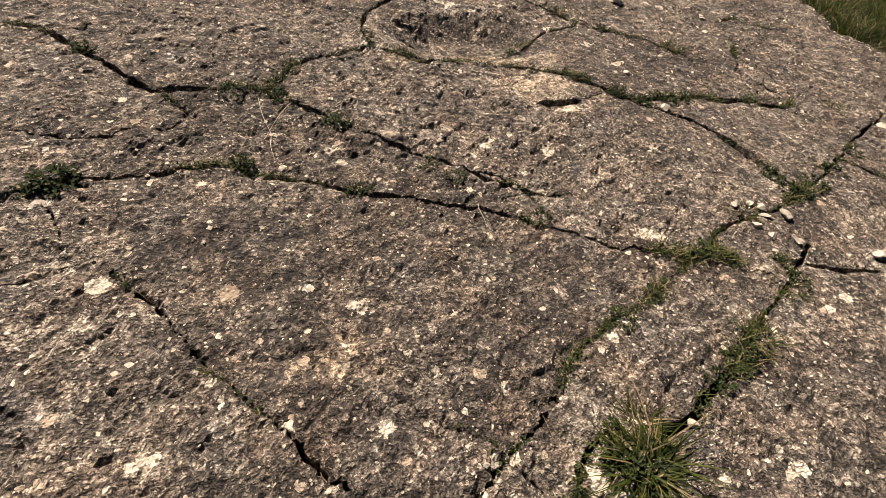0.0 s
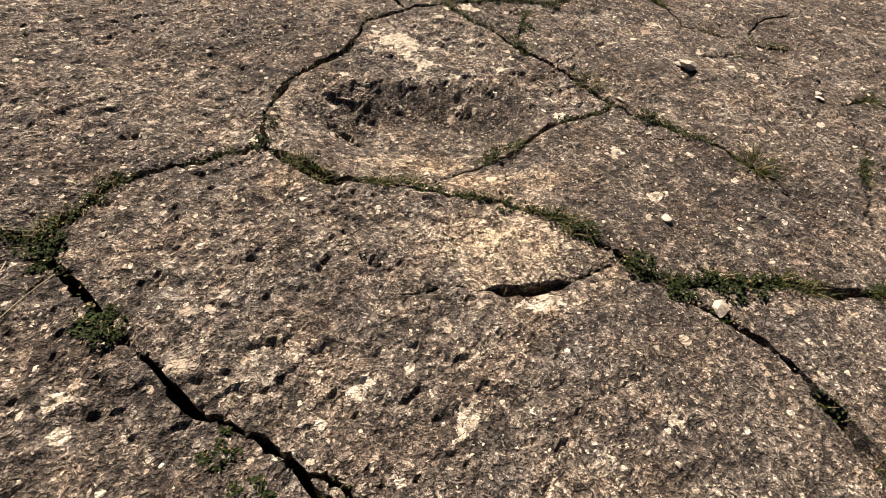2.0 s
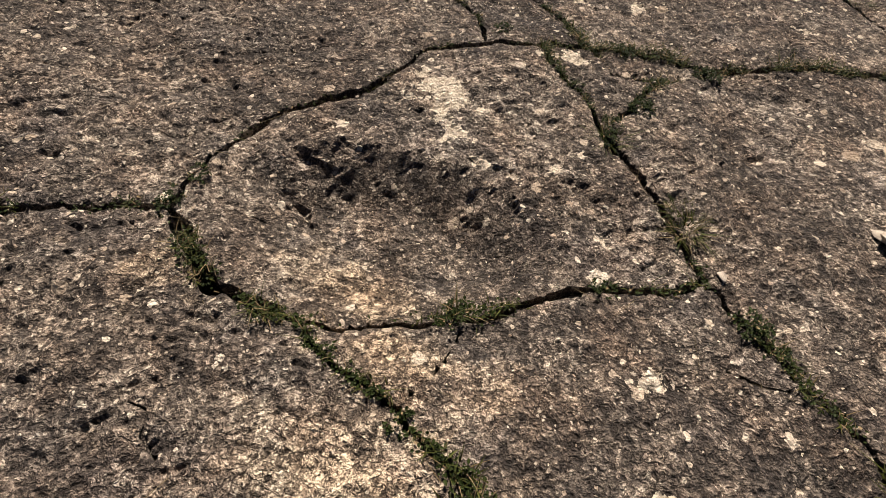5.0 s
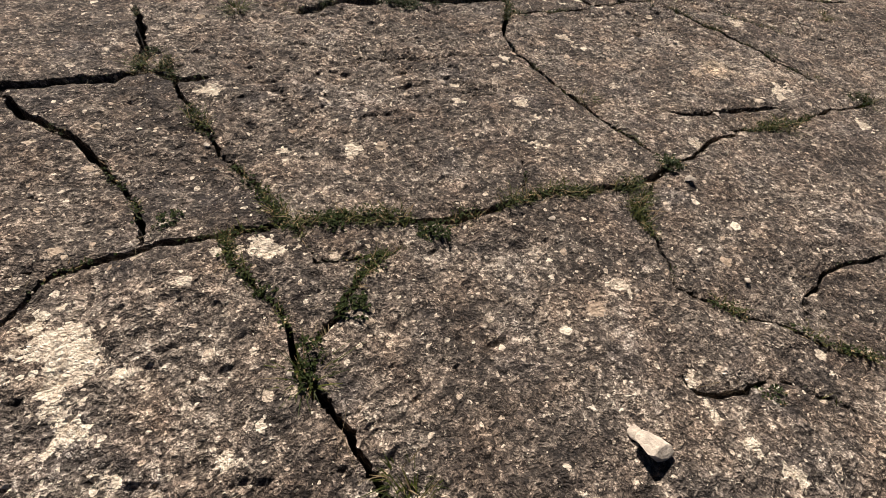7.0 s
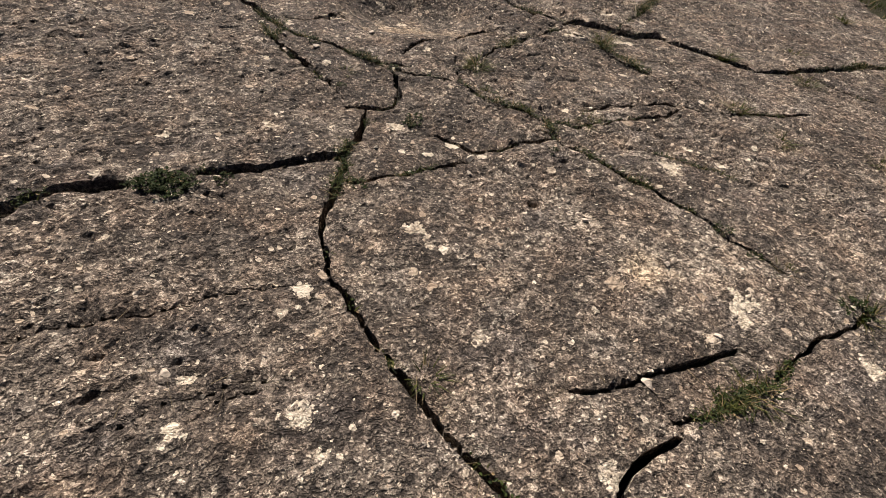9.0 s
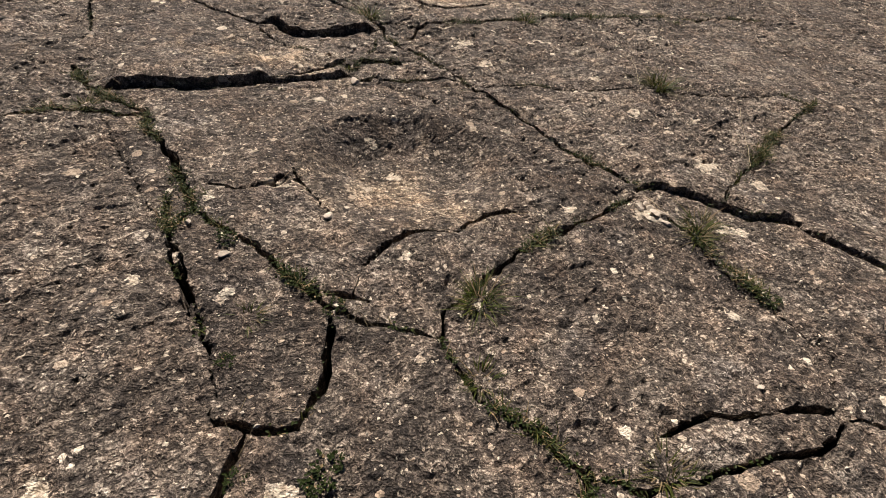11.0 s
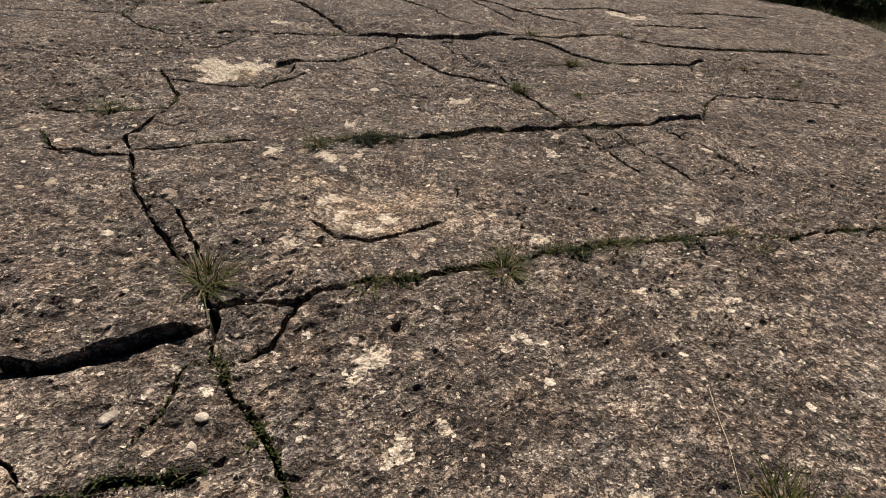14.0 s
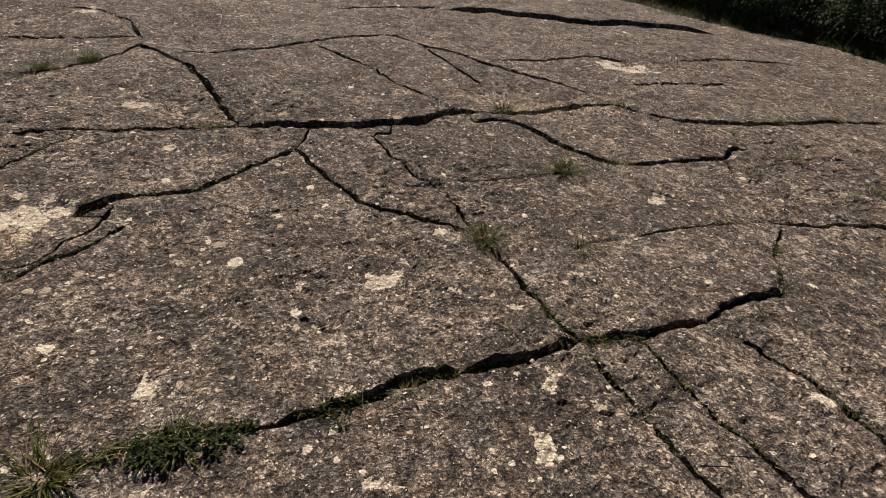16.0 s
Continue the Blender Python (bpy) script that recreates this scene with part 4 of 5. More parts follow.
def relief(x, y):
    """The height of the rock's skin, without cracks."""
    n = NOISE
    z = 0.030 * n[0].at(x, y, 1.7) + 0.018 * n[1].at(x, y, 0.55) + 0.014 * n[2].at(x, y, 0.21)
    # lumps parted by winding creases, deeper where the rock is coarse
    calm = np.ones(np.shape(x))
    for cx, cy, a, b, turn, depth, wall in PRINTS:
        calm = calm * (1 - 0.42 * min(1.0, depth / 0.1) * ease((1.1 - np.hypot(*turned(x, y, cx, cy, a, b, turn))) / 0.35))
    coarse = calm * (0.48 + 0.75 * ease(0.5 + 1.6 * n[3].at(x, y, 0.9)))
    z = z + coarse * (0.016 * n[3].at(x, y, 0.085) + 0.016 * n[4].at(x, y, 0.047))
    z = z - coarse * (0.010 * ease(1 - np.abs(n[1].at(x, y, 0.115)) / 0.075) + 0.0078 * ease(1 - np.abs(n[2].at(x, y, 0.066)) / 0.09))
    z = z + 0.014 * np.minimum(n[5].at(x, y, 0.058) + 0.27, 0)
    # thin weathered sheets: low ragged steps
    sheet = 5.0 * (n[7].at(x, y, 0.75) + 0.45 * n[6].at(x, y, 0.23) + 0.22 * n[5].at(x, y, 0.075)) + 9.0
    layer = np.floor(sheet)
    z = z + 0.011 * calm * (layer + ease((sheet - layer - 0.90) / 0.10) - 9.0) * ease(0.5 + 2.5 * n[4].at(x, y, 1.1))
    wob = 0.11 * n[6].at(x, y, 0.19) + 0.22 * n[7].at(x, y, 0.42) + 0.02 * n[5].at(x, y, 0.06)
    for cx, cy, a, b, turn, depth, wall in PRINTS:
        u, v = turned(x, y, cx, cy, a, b, turn)
        r = np.hypot(u, v) * (1 + 0.24 * wob)
        far = ease(0.5 + 0.9 * v / (r + 1e-6))
        inner = 0.05 + wall * far
        fall = np.clip((1 - r) / (1 - inner), 0, 1)
        z = z - depth * (0.75 * fall + 0.25 * ease(fall)) + 0.06 * depth * np.exp(-(((r - 1.06) / 0.13) ** 2)) * far
    for cx, cy, a, b, depth in DENTS:
        near = np.abs(x - cx) + np.abs(y - cy) < 0.5
        z = z - near * depth * ease(1.5 - 1.5 * np.hypot((x - cx) / a, (y - cy) / b) * (1 + 0.8 * n[6].at(x, y, 0.03)))
    return z


def proud(x, y):
    """How far the rock stands up along the far side of its stepped cracks."""
    rise_all = np.zeros(x.shape)
    for course, rise, reach in STEPS:
        low, high = course.min(0) - reach, course.max(0) + reach
        i0, i1 = np.searchsorted(XS, (low[0], high[0]))
        j0, j1 = np.searchsorted(YS, (low[1], high[1]))
        if i1 <= i0 or j1 <= j0:
            continue
        px, py = x[i0:i1, j0:j1], y[i0:i1, j0:j1]
        chord = course[-1] - course[0]
        flip = 1.0 if chord[0] - 0.25 * chord[1] > 0 else -1.0
        share = min(1.0, abs(chord[0]) / (np.hypot(*chord) + 1e-9) + 0.15)
        spans = np.hypot(*np.diff(course, axis=0).T)
        total, done = spans.sum(), 0.0
        best, side, along = np.full(px.shape, 9.0), np.zeros(px.shape), np.zeros(px.shape)
        for a, b, span in zip(course[:-1], course[1:], spans):
            d = (b - a) / (span + 1e-9)
            u = np.clip((px - a[0]) * d[0] + (py - a[1]) * d[1], 0, span)
            dx, dy = px - a[0] - u * d[0], py - a[1] - u * d[1]
            far = np.hypot(dx, dy)
            nearer = far < best
            best[nearer] = far[nearer]
            side[nearer] = (flip * (d[0] * dy - d[1] * dx))[nearer]
            along[nearer] = (done + u)[nearer] / total
            done += span
        ends = ease(along / 0.12) * ease((1 - along) / 0.12)
        here = share * rise * ends * ease(1 - best / reach) * (side > 0)
        rise_all[i0:i1, j0:j1] = np.maximum(rise_all[i0:i1, j0:j1], here)
    return rise_all


def blot(rows, x, y, soft):
    """How far a point lies inside the given uneven patches: 1 well inside, 0 outside."""
    mask = np.zeros(x.shape)
    for cx, cy, a, b, turn in rows:
        a, b = max(0.84 * a, 0.012), max(0.84 * b, 0.012)
        reach = 2.2 * max(a, b)
        i0, i1 = np.searchsorted(XS, (cx - reach, cx + reach))
        j0, j1 = np.searchsorted(YS, (cy - reach, cy + reach))
        if i1 <= i0 or j1 <= j0:
            continue
        px, py = x[i0:i1, j0:j1], y[i0:i1, j0:j1]
        u, v = turned(px, py, cx, cy, a, b, turn)
        size = max(0.02, 0.8 * min(a, b))
        r = np.hypot(u, v) * (1 + 1.1 * NOISE[6].at(px, py, size) + 0.6 * NOISE[7].at(px, py, size * 0.4))
        mask[i0:i1, j0:j1] = np.maximum(mask[i0:i1, j0:j1], ease((1 + soft - r) / (2 * soft)))
    return mask


# ---- slabs: the pavement parted by its cracks ----
def runs_labelled(solid):
    """Numbers the connected pieces of a mask, by runs along its rows."""
    label = np.zeros(solid.shape, np.int32)
    root = [0]

    def top(k):
        while root[k] != k:
            root[k] = root[root[k]]
            k = root[k]
        return k

    last = []
    for i in range(solid.shape[0]):
        edge = np.flatnonzero(np.diff(np.r_[0, solid[i].astype(np.int8), 0]))
        runs = []
        for j0, j1 in zip(edge[::2], edge[1::2]):
            mine = 0
            for a0, a1, k in last:
                if a0 < j1 and a1 > j0:
                    k = top(k)
                    if mine and mine != k:
                        root[max(k, mine)] = min(k, mine)
                        mine = min(k, mine)
                    else:
                        mine = k
            if not mine:
                root.append(len(root))
                mine = len(root) - 1
            label[i, j0:j1] = mine
            runs.append((j0, j1, mine))
        last = runs
    flat = np.array([top(k) for k in range(len(root))], np.int32)
    return flat[label]


def spread(label, mask):
    """Grows the numbered pieces within a mask, cell by cell."""
    for _ in range(14):
        grown = label.copy()
        for a, b in (((slice(1, None), slice(None)), (slice(None, -1), slice(None))), ((slice(None, -1), slice(None)), (slice(1, None), slice(None))),
                     ((slice(None), slice(1, None)), (slice(None), slice(None, -1))), ((slice(None), slice(None, -1)), (slice(None), slice(1, None)))):
            free = (grown[a] == 0) & mask[a] & (label[b] > 0)
            grown[a][free] = label[b][free]
        if (grown == label).all():
            break
        label = grown
    return label


def build_pavement():
    lip, ox, oy, half = crack_field(GX, GY)
    step_x, step_y = np.gradient(XS)[:, None], np.gradient(YS)[None, :]
    step = np.maximum(step_x, step_y) + 0 * lip
    snap = np.abs(lip) < 0.62 * step
    x, y = GX - np.where(snap, lip * ox, 0), GY - np.where(snap, lip * oy, 0)
    lip = np.where(snap, 0, lip)
    mid = lambda f: (f[:-1, :-1] + f[1:, :-1] + f[1:, 1:] + f[:-1, 1:]) / 4
    mx, my = mid(x), mid(y)
    padx, pady = GX.copy(), GY.copy()
    padx[:-1, :-1], pady[:-1, :-1] = mx, my
    inside = crack_field(padx, pady)[0][:-1, :-1]
    rough = 1.4 * NOISE[4].at(mx, my, 1.3) + 0.5 * NOISE[5].at(mx, my, 0.4)
    solid = (inside > 0) & (mx < bank_x(my)) & (mx > -11.1 + rough) & (my > -9.2 + 0.6 * rough) & (my < 21.2 + rough) & (mid(lip) > -1e-4)
    # part the slabs: from their hearts outwards to the cracks
    label = np.zeros(solid.shape, np.int32)
    for level, least in ((0.15, 60), (0.10, 40), (0.07, 30), (0.045, 25), (0.02, 12), (0.0, 4)):
        inner = solid & (inside > level)
        label = spread(label, inner)
        fresh = runs_labelled(inner & (label == 0))
        ids, counts = np.unique(fresh, return_counts=True)
        keep = np.zeros(fresh.max() + 1, np.int32)
        for k, count in zip(ids, counts):
            if k and count >= least:
                keep[k] = label.max() + k
        label = np.where(label == 0, keep[fresh], label)
    label = spread(label, solid)
    z = relief(x, y)
    edge_wear = np.clip(lip, 0, 0.2)
    z = z - 0.005 * np.exp(-edge_wear / 0.012) * (1 + 1.6 * NOISE[5].at(x, y, 0.07)) - 0.003 * np.exp(-edge_wear / 0.04)
    z = z + proud(x, y)
    # hairline cracks: dirt-filled grooves
    seam = ease((0.0085 - half) / 0.003) * np.clip(half / 0.0068, 0.4, 1) * (lip <= 0)
    z = z - 0.004 * seam
    scar, bare = blot(SCARS, x, y, 0.35), blot(WORN, x, y, 0.8)
    z = z - 0.004 * scar
    return x, y, z, label, scar, bare, seam


PX, PY, PZ, PLABEL, PSCAR, PWORN, PSEAM = build_pavement()
pavement = tagged(new("rock_pavement"), "cracked grey-brown limestone pavement with shallow giant footprints", "pavement", kind="structure")


def build_slabs():
    ids, sizes = np.unique(PLABEL[PLABEL > 0], return_counts=True)
    ground = np.full(PX.shape, np.nan)
    width = PX.shape[1]
    for k, size in zip(ids, sizes):
        if size < 4:
            continue
        ci, cj = np.nonzero(PLABEL == k)
        corner = ci * width + cj
        quads = np.stack([corner, corner + width, corner + width + 1, corner + 1], 1)
        used, quads = np.unique(quads, return_inverse=True)
        quads = quads.reshape(-1, 4)
        x, y, z = PX.ravel()[used], PY.ravel()[used], PZ.ravel()[used].copy()
        r = np.random.default_rng(int(k) * 13 + 5)
        cx, cy = x.mean(), y.mean()
        tilt = (r.random(3) - 0.5) * (0.008, 0.006, 0.006) * min(1.0, size / 400)
        z += tilt[0] + np.clip(x - cx, -1.5, 1.5) * tilt[1] + np.clip(y - cy, -1.5, 1.5) * tilt[2]
        ground.ravel()[used] = z
        # the sides, down into the soil
        edges = np.concatenate([quads[:, [0, 1]], quads[:, [1, 2]], quads[:, [2, 3]], quads[:, [3, 0]]])
        code = edges.min(1).astype(np.int64) * len(used) + edges.max(1)
        _, first, count = np.unique(code, return_index=True, return_counts=True)
        rim = edges[first[count == 1]]
        lips, back = np.unique(rim, return_inverse=True)
        back = back.reshape(-1, 2)
        n = len(used)
        low = np.stack([x[lips] + 0.012 * NOISE[2].at(x[lips], y[lips], 0.05), y[lips] + 0.012 * NOISE[3].at(x[lips], y[lips], 0.05), np.full(len(lips), -0.30)], 1)
        verts = np.concatenate([np.stack([x, y, z], 1), low]) - (cx, cy, 0)
        skirt = np.stack([rim[:, 1], rim[:, 0], n + back[:, 0], n + back[:, 1]], 1)
        me = mesh_of("stone_slab", verts, np.concatenate([quads, skirt]), ROCK)
        for name, values in (("scar", PSCAR), ("worn", PWORN), ("seam", PSEAM)):
            layer = me.attributes.new(name, "FLOAT", "POINT")
            layer.data.foreach_set("value", np.r_[values.ravel()[used], np.zeros(len(lips))].astype(np.float32))
        slab = part("stone_slab", me, pavement)
        slab.location = (cx, cy, 0)
    return ground


GROUND = build_slabs()


def height(x, y):
    """The rock's height at a place, or the soil's in a crack."""
    i, j = min(max(np.searchsorted(XS, x), 1), len(XS) - 1), min(max(np.searchsorted(YS, y), 1), len(YS) - 1)
    some = GROUND[i - 1 : i + 1, j - 1 : j + 1]
    some = some[~np.isnan(some)]
    return float(some.mean()) if len(some) else -0.035


# soil and far ground: one sheet to the horizon, rising a little along the bank
def build_ground():
    near_x, near_y = np.arange(-13, 13.01, 0.11), np.arange(-12, 25.01, 0.11)
    out = np.array([1.5, 4, 10, 25, 60, 150, 400])
    xs, ys = np.r_[near_x[0] - out[::-1], near_x, near_x[-1] + out], np.r_[near_y[0] - out[::-1], near_y, near_y[-1] + out]
    x, y = np.meshgrid(xs, ys, indexing="ij")
    past = x - np.interp(y, BANK_Y, BANK_X)
    z = -0.215 + 0.03 * NOISE[1].at(x, y, 0.5) + 0.02 * NOISE[2].at(x, y, 0.15) + ease((past + 0.25) / 0.5) * 0.17 + ease((past - 0.2) / 1.5) * 0.10 + 0.12 * ease(past / 3) * NOISE[3].at(x, y, 2.0)
    i, j = np.meshgrid(np.arange(len(xs) - 1), np.arange(len(ys) - 1), indexing="ij")
    a = (i * len(ys) + j).ravel()
    me = mesh_of("ground", np.stack([x.ravel(), y.ravel(), z.ravel()], 1), np.stack([a, a + len(ys), a + len(ys) + 1, a + 1], 1), SOIL, True)
    tagged(new("ground", me), "dark soil ground under and around the rock", "ground", kind="structure")


build_ground()


# ---- plants ----
def blades(base, height_m, width_m, lean, heading, droop, bends=3):
    """Many grass blades at once: bent tapering strips. All arguments are arrays over the blades."""
    n = len(base)
    verts, faces = [], []
    hx, hy = np.cos(heading), np.sin(heading)
    for k in range(bends + 1):
        u = k / bends
        out = height_m * (lean * u + droop * u * u)
        up = height_m * (u - 0.55 * droop * u * u)
        w = width_m * (1 - 0.88 * u**1.5) / 2
        p = base + np.stack([hx * out, hy * out, up], 1)
        s = np.stack([-hy * w, hx * w, 0 * w], 1)
        verts += [p - s, p + s]
    verts = np.stack(verts, 1).reshape(-1, 3)
    row = 2 * (bends + 1)
    for k in range(bends):
        a = np.arange(n) * row + 2 * k
        faces.append(np.stack([a, a + 1, a + 3, a + 2], 1))
    return verts, np.concatenate(faces)


def leaves(base, length, width, heading, pitch, fold=0.25):
    """Many small leaves at once: two bent halves along a midrib."""
    n = len(base)
    d = np.stack([np.cos(heading) * np.cos(pitch), np.sin(heading) * np.cos(pitch), np.sin(pitch)], 1)
    s = np.stack([-np.sin(heading), np.cos(heading), 0 * heading], 1)
    up = np.cross(d, s)
    L, Wd = length[:, None], width[:, None]
    pts = [base, base + d * L * 0.35 + s * Wd * 0.5 + up * Wd * fold, base + d * L * 0.75 + s * Wd * 0.38 + up * Wd * fold * 0.6, base + d * L - up * L * 0.12,
           base + d * L * 0.75 - s * Wd * 0.38 + up * Wd * fold * 0.6, base + d * L * 0.35 - s * Wd * 0.5 + up * Wd * fold, base + d * L * 0.55]
    verts = np.stack(pts, 1).reshape(-1, 3)
    a = np.arange(n) * 7
    faces = np.concatenate([np.stack([a, a + 6, a + 2, a + 1], 1), np.stack([a, a + 5, a + 4, a + 6], 1), np.stack([a + 6, a + 4, a + 3, a + 2], 1)])
    return verts, faces


def tuft_model(size, r, dryness):
    """A clump of arching blades, green ones and dry ones."""
    thing = new("grass_tuft")
    for name, share, material, label in (("green_clump", 1 - dryness, TUFT, ""), ("dry_clump", dryness, DRY, "straw-coloured dead blades")):
        n = int((95 + 1050 * size) * share)
        a, d = r.random(n) * 2 * math.pi, size * 0.36 * np.sqrt(r.random(n))
        base = np.stack([d * np.cos(a), d * np.sin(a), np.full(n, -0.02)], 1)
        v, f = blades(base, size * (0.22 + 0.85 * r.random(n) ** 2.2), 0.0036 + 0.0034 * r.random(n) + 0.008 * size, 0.1 + 1.25 * r.random(n), a + r.normal(0, 0.9, n), 0.15 + 0.85 * r.random(n), 4)
        part(name, mesh_of(name, v, f, material), thing, label)
    return thing


def weed_model(size, r):
    """A low broad-leaved weed: short stalks, many small leaves."""
    thing = new("weed")
    n = int(9 + 120 * size)
    a, d = r.random(n) * 2 * math.pi, size * np.sqrt(r.random(n)) * 0.8
    tips = np.stack([d * np.cos(a), d * np.sin(a), 0.008 + size * (0.15 + 0.45 * r.random(n)) * (1.1 - d / size)], 1)
    v, f = blades(np.zeros((n, 3)) + (0, 0, -0.03), np.linalg.norm(tips + (0, 0, 0.03), axis=1), np.full(n, 0.002), d / size * 0.9 + 0.1, a, 0.2 * r.random(n), 2)
    part("stalk_cluster", mesh_of("stalk_cluster", v, f, LEAF), thing)
    per = 7
    base = np.repeat(tips, per, 0) + r.normal(0, size * 0.09, (n * per, 3)) * (1, 1, 0.5)
    m = len(base)
    v, f = leaves(base, size * (0.11 + 0.15 * r.random(m)), size * (0.08 + 0.08 * r.random(m)), np.repeat(a, per) + r.normal(0, 1.1, m), r.normal(0.15, 0.4, m))
    part("foliage", mesh_of("foliage", v, f, LEAF), thing)
    return thing


def tufts(*rows):
    r = np.random.default_rng(len(rows) * 31)
    for x, y, size in rows:
        dryness = float(r.choice([0.1, 0.16, 0.3]))
        ob = tuft_model(size * 0.78, r, dryness)
        ob.matrix_world = pose(x, y, min(height(x, y), 0.02) - 0.005, 0, 0, r.random() * 360)
        words = "bushy green grass tuft growing from a rock crack" if size > 0.085 else "small green grass tuft in a rock crack" if dryness < 0.4 else "small half-dry grass tuft in a rock crack"
        tagged(ob, words, "grass tuft", "grass tufts on the rock")


def weeds(*rows):
    r = np.random.default_rng(len(rows) * 17)
    for x, y, size in rows:
        ob = weed_model(size * 1.12, r)
        ob.matrix_world = pose(x, y, min(height(x, y), 0.01) - 0.01, 0, 0, r.random() * 360)
        tagged(ob, "dense dark green leafy weed rooted in a crack" if size > 0.055 else "small dark green leafy weed in a crack", "weed", "weeds in the cracks")


tufts((-4.37, -7.16, .05), (-3.16, -7.88, .16), (-1.79, -6.98, .06), (-2.30, -7.63, .09), (0.44, -4.57, .08), (-2.26, -7.16, .05), (-1.77, -6.97, .09), (-0.85, -5.17, .06), (0.50, -4.55, .08), (-1.42, -4.36, .05), (-1.73, -3.85, .05), (-1.42, -4.36, .10), (-0.82, -5.16, .12), (-2.55, -1.54, .13), (-1.77, -3.99, .11), (-1.47, -4.29, .08), (-0.53, -3.03, .06), (-0.42, -3.22, .07), (-2.25, -1.43, .08), (0.14, 0.13, .10), (0.74, -0.60, .08), (0.76, -2.39, .10), (1.60, 2.51, .14), (-2.15, 1.32, .10), (0.06, -0.29, .06), (1.29, -1.81, .06), (1.94, -0.33, .10), (2.02, -0.71, .12), (0.14, 0.08, .13), (1.59, 2.39, .22))
tufts((-0.78, 2.20, .08), (-0.76, 3.32, .10), (0.72, 3.75, .11), (-2.98, 3.45, .18), (1.30, 0.68, .14), (2.35, 1.84, .05), (-2.16, 1.35, .08), (-0.75, 3.26, .12), (0.68, 3.60, .11), (-2.35, 5.14, .16), (-0.65, 4.91, .09), (0.98, 6.59, .12), (1.69, 7.60, .15), (-3.26, 8.67, .15), (-3.03, 9.12, .15), (4.05, 8.21, .12), (-0.68, 4.90, .11), (-0.27, 5.04, .11), (-0.38, 5.01, .08), (-0.14, 5.08, .07), (0.98, 6.51, .12), (1.70, 7.57, .17), (-3.01, 9.17, .20), (-3.18, 8.74, .20), (0.56, 5.35, .08), (2.74, 6.20, .09), (1.30, 8.78, .22), (4.42, 7.65, .14), (-1.25, 7.82, .10), (2.24, 7.81, .08))
tufts((2.15, 7.77, .10), (-2.40, 10.07, .12), (4.45, 9.18, .12), (5.35, 9.53, .12), (-0.28, 9.80, .08), (4.07, 8.14, .10), (3.41, 7.82, .10), (4.34, 1.62, .15), (2.81, 0.12, .14), (3.03, 0.64, .12), (2.31, 0.49, .10), (2.58, -0.93, .10), (2.15, 4.13, .10), (2.71, 4.43, .10), (-0.02, 3.40, .08), (2.30, 4.05, .08), (1.34, 0.77, .13), (1.77, 1.24, .08), (-0.77, 2.22, .09), (-0.76, 3.29, .07), (0.01, 2.02, .06))
weeds((-4.96, -6.07, .09), (-4.99, -4.88, .04), (-3.93, -5.52, .07), (-4.19, -6.11, .05), (-2.84, -7.38, .05), (-3.25, -4.73, .05), (-3.67, -5.76, .04), (-2.52, -7.68, .07), (-5.05, -6.13, .05), (-3.30, -6.24, .06), (-4.01, -5.45, .06), (-3.65, -5.82, .04), (-3.72, -6.37, .05), (-1.43, -5.84, .05), (-3.20, -6.38, .06), (-1.76, -3.99, .05), (-2.53, -5.22, .05), (-2.31, -5.30, .03), (-2.22, -5.35, .05), (-1.93, -5.52, .06), (-1.76, -5.74, .07), (-1.38, -3.35, .04), (-2.18, -4.99, .05), (-1.23, -4.74, .05), (-3.28, -4.85, .05), (-3.86, -5.21, .05), (-1.62, -5.85, .08), (-1.65, -3.69, .05), (-1.21, -4.73, .05), (-1.15, -4.81, .05))
weeds((-1.76, -3.33, .06), (-1.34, -3.34, .07), (-0.14, -2.82, .06), (-2.86, -2.11, .06), (-1.66, -3.73, .07), (-1.96, -3.67, .04), (-0.18, -4.03, .05), (-2.13, -3.10, .05), (-2.38, -3.36, .06), (-1.60, -1.28, .07), (-1.47, -1.26, .08), (-1.43, -1.24, .06), (-1.28, -1.20, .05), (-0.67, -1.22, .05), (-0.37, -0.66, .05), (0.39, -0.92, .05), (-0.62, -0.66, .04), (-0.77, -0.28, .04), (1.18, -1.70, .04), (1.11, -1.52, .05), (-1.36, 0.71, .05), (-0.99, 0.33, .06), (-0.64, 0.14, .06), (-0.45, -0.00, .05), (-1.16, 1.76, .03), (1.48, 0.27, .06), (1.13, 3.82, .05), (0.18, 3.44, .05), (1.86, 4.03, .05), (-0.15, 5.09, .05))
weeds((0.30, 5.20, .05), (1.71, 5.74, .04), (-0.29, 5.03, .09), (-0.18, 5.05, .08), (-0.36, 5.01, .08), (-0.07, 5.10, .07), (-1.55, -1.25, .09), (-1.49, -1.30, .07))
tufts((-1.79, -6.98, .10), (-2.29, -7.15, .09), (-1.94, -7.42, .10), (-2.36, -7.61, .12), (-3.08, -7.89, .20), (-3.04, -7.75, .12), (-4.36, -7.16, .07), (0.51, -4.54, .10), (-0.83, -5.13, .08), (-0.04, -6.16, .09), (-0.84, -5.18, .14), (-1.45, -4.39, .10), (0.73, -0.56, .10), (0.15, 0.15, .11), (0.13, -0.27, .09), (-0.44, -2.25, .08), (-0.56, -2.16, .06), (1.91, -0.30, .10), (2.28, 0.49, .10), (1.27, -1.80, .07), (1.51, -2.06, .12), (0.70, -2.36, .09), (-0.76, -0.07, .08), (-0.78, 3.30, .20))
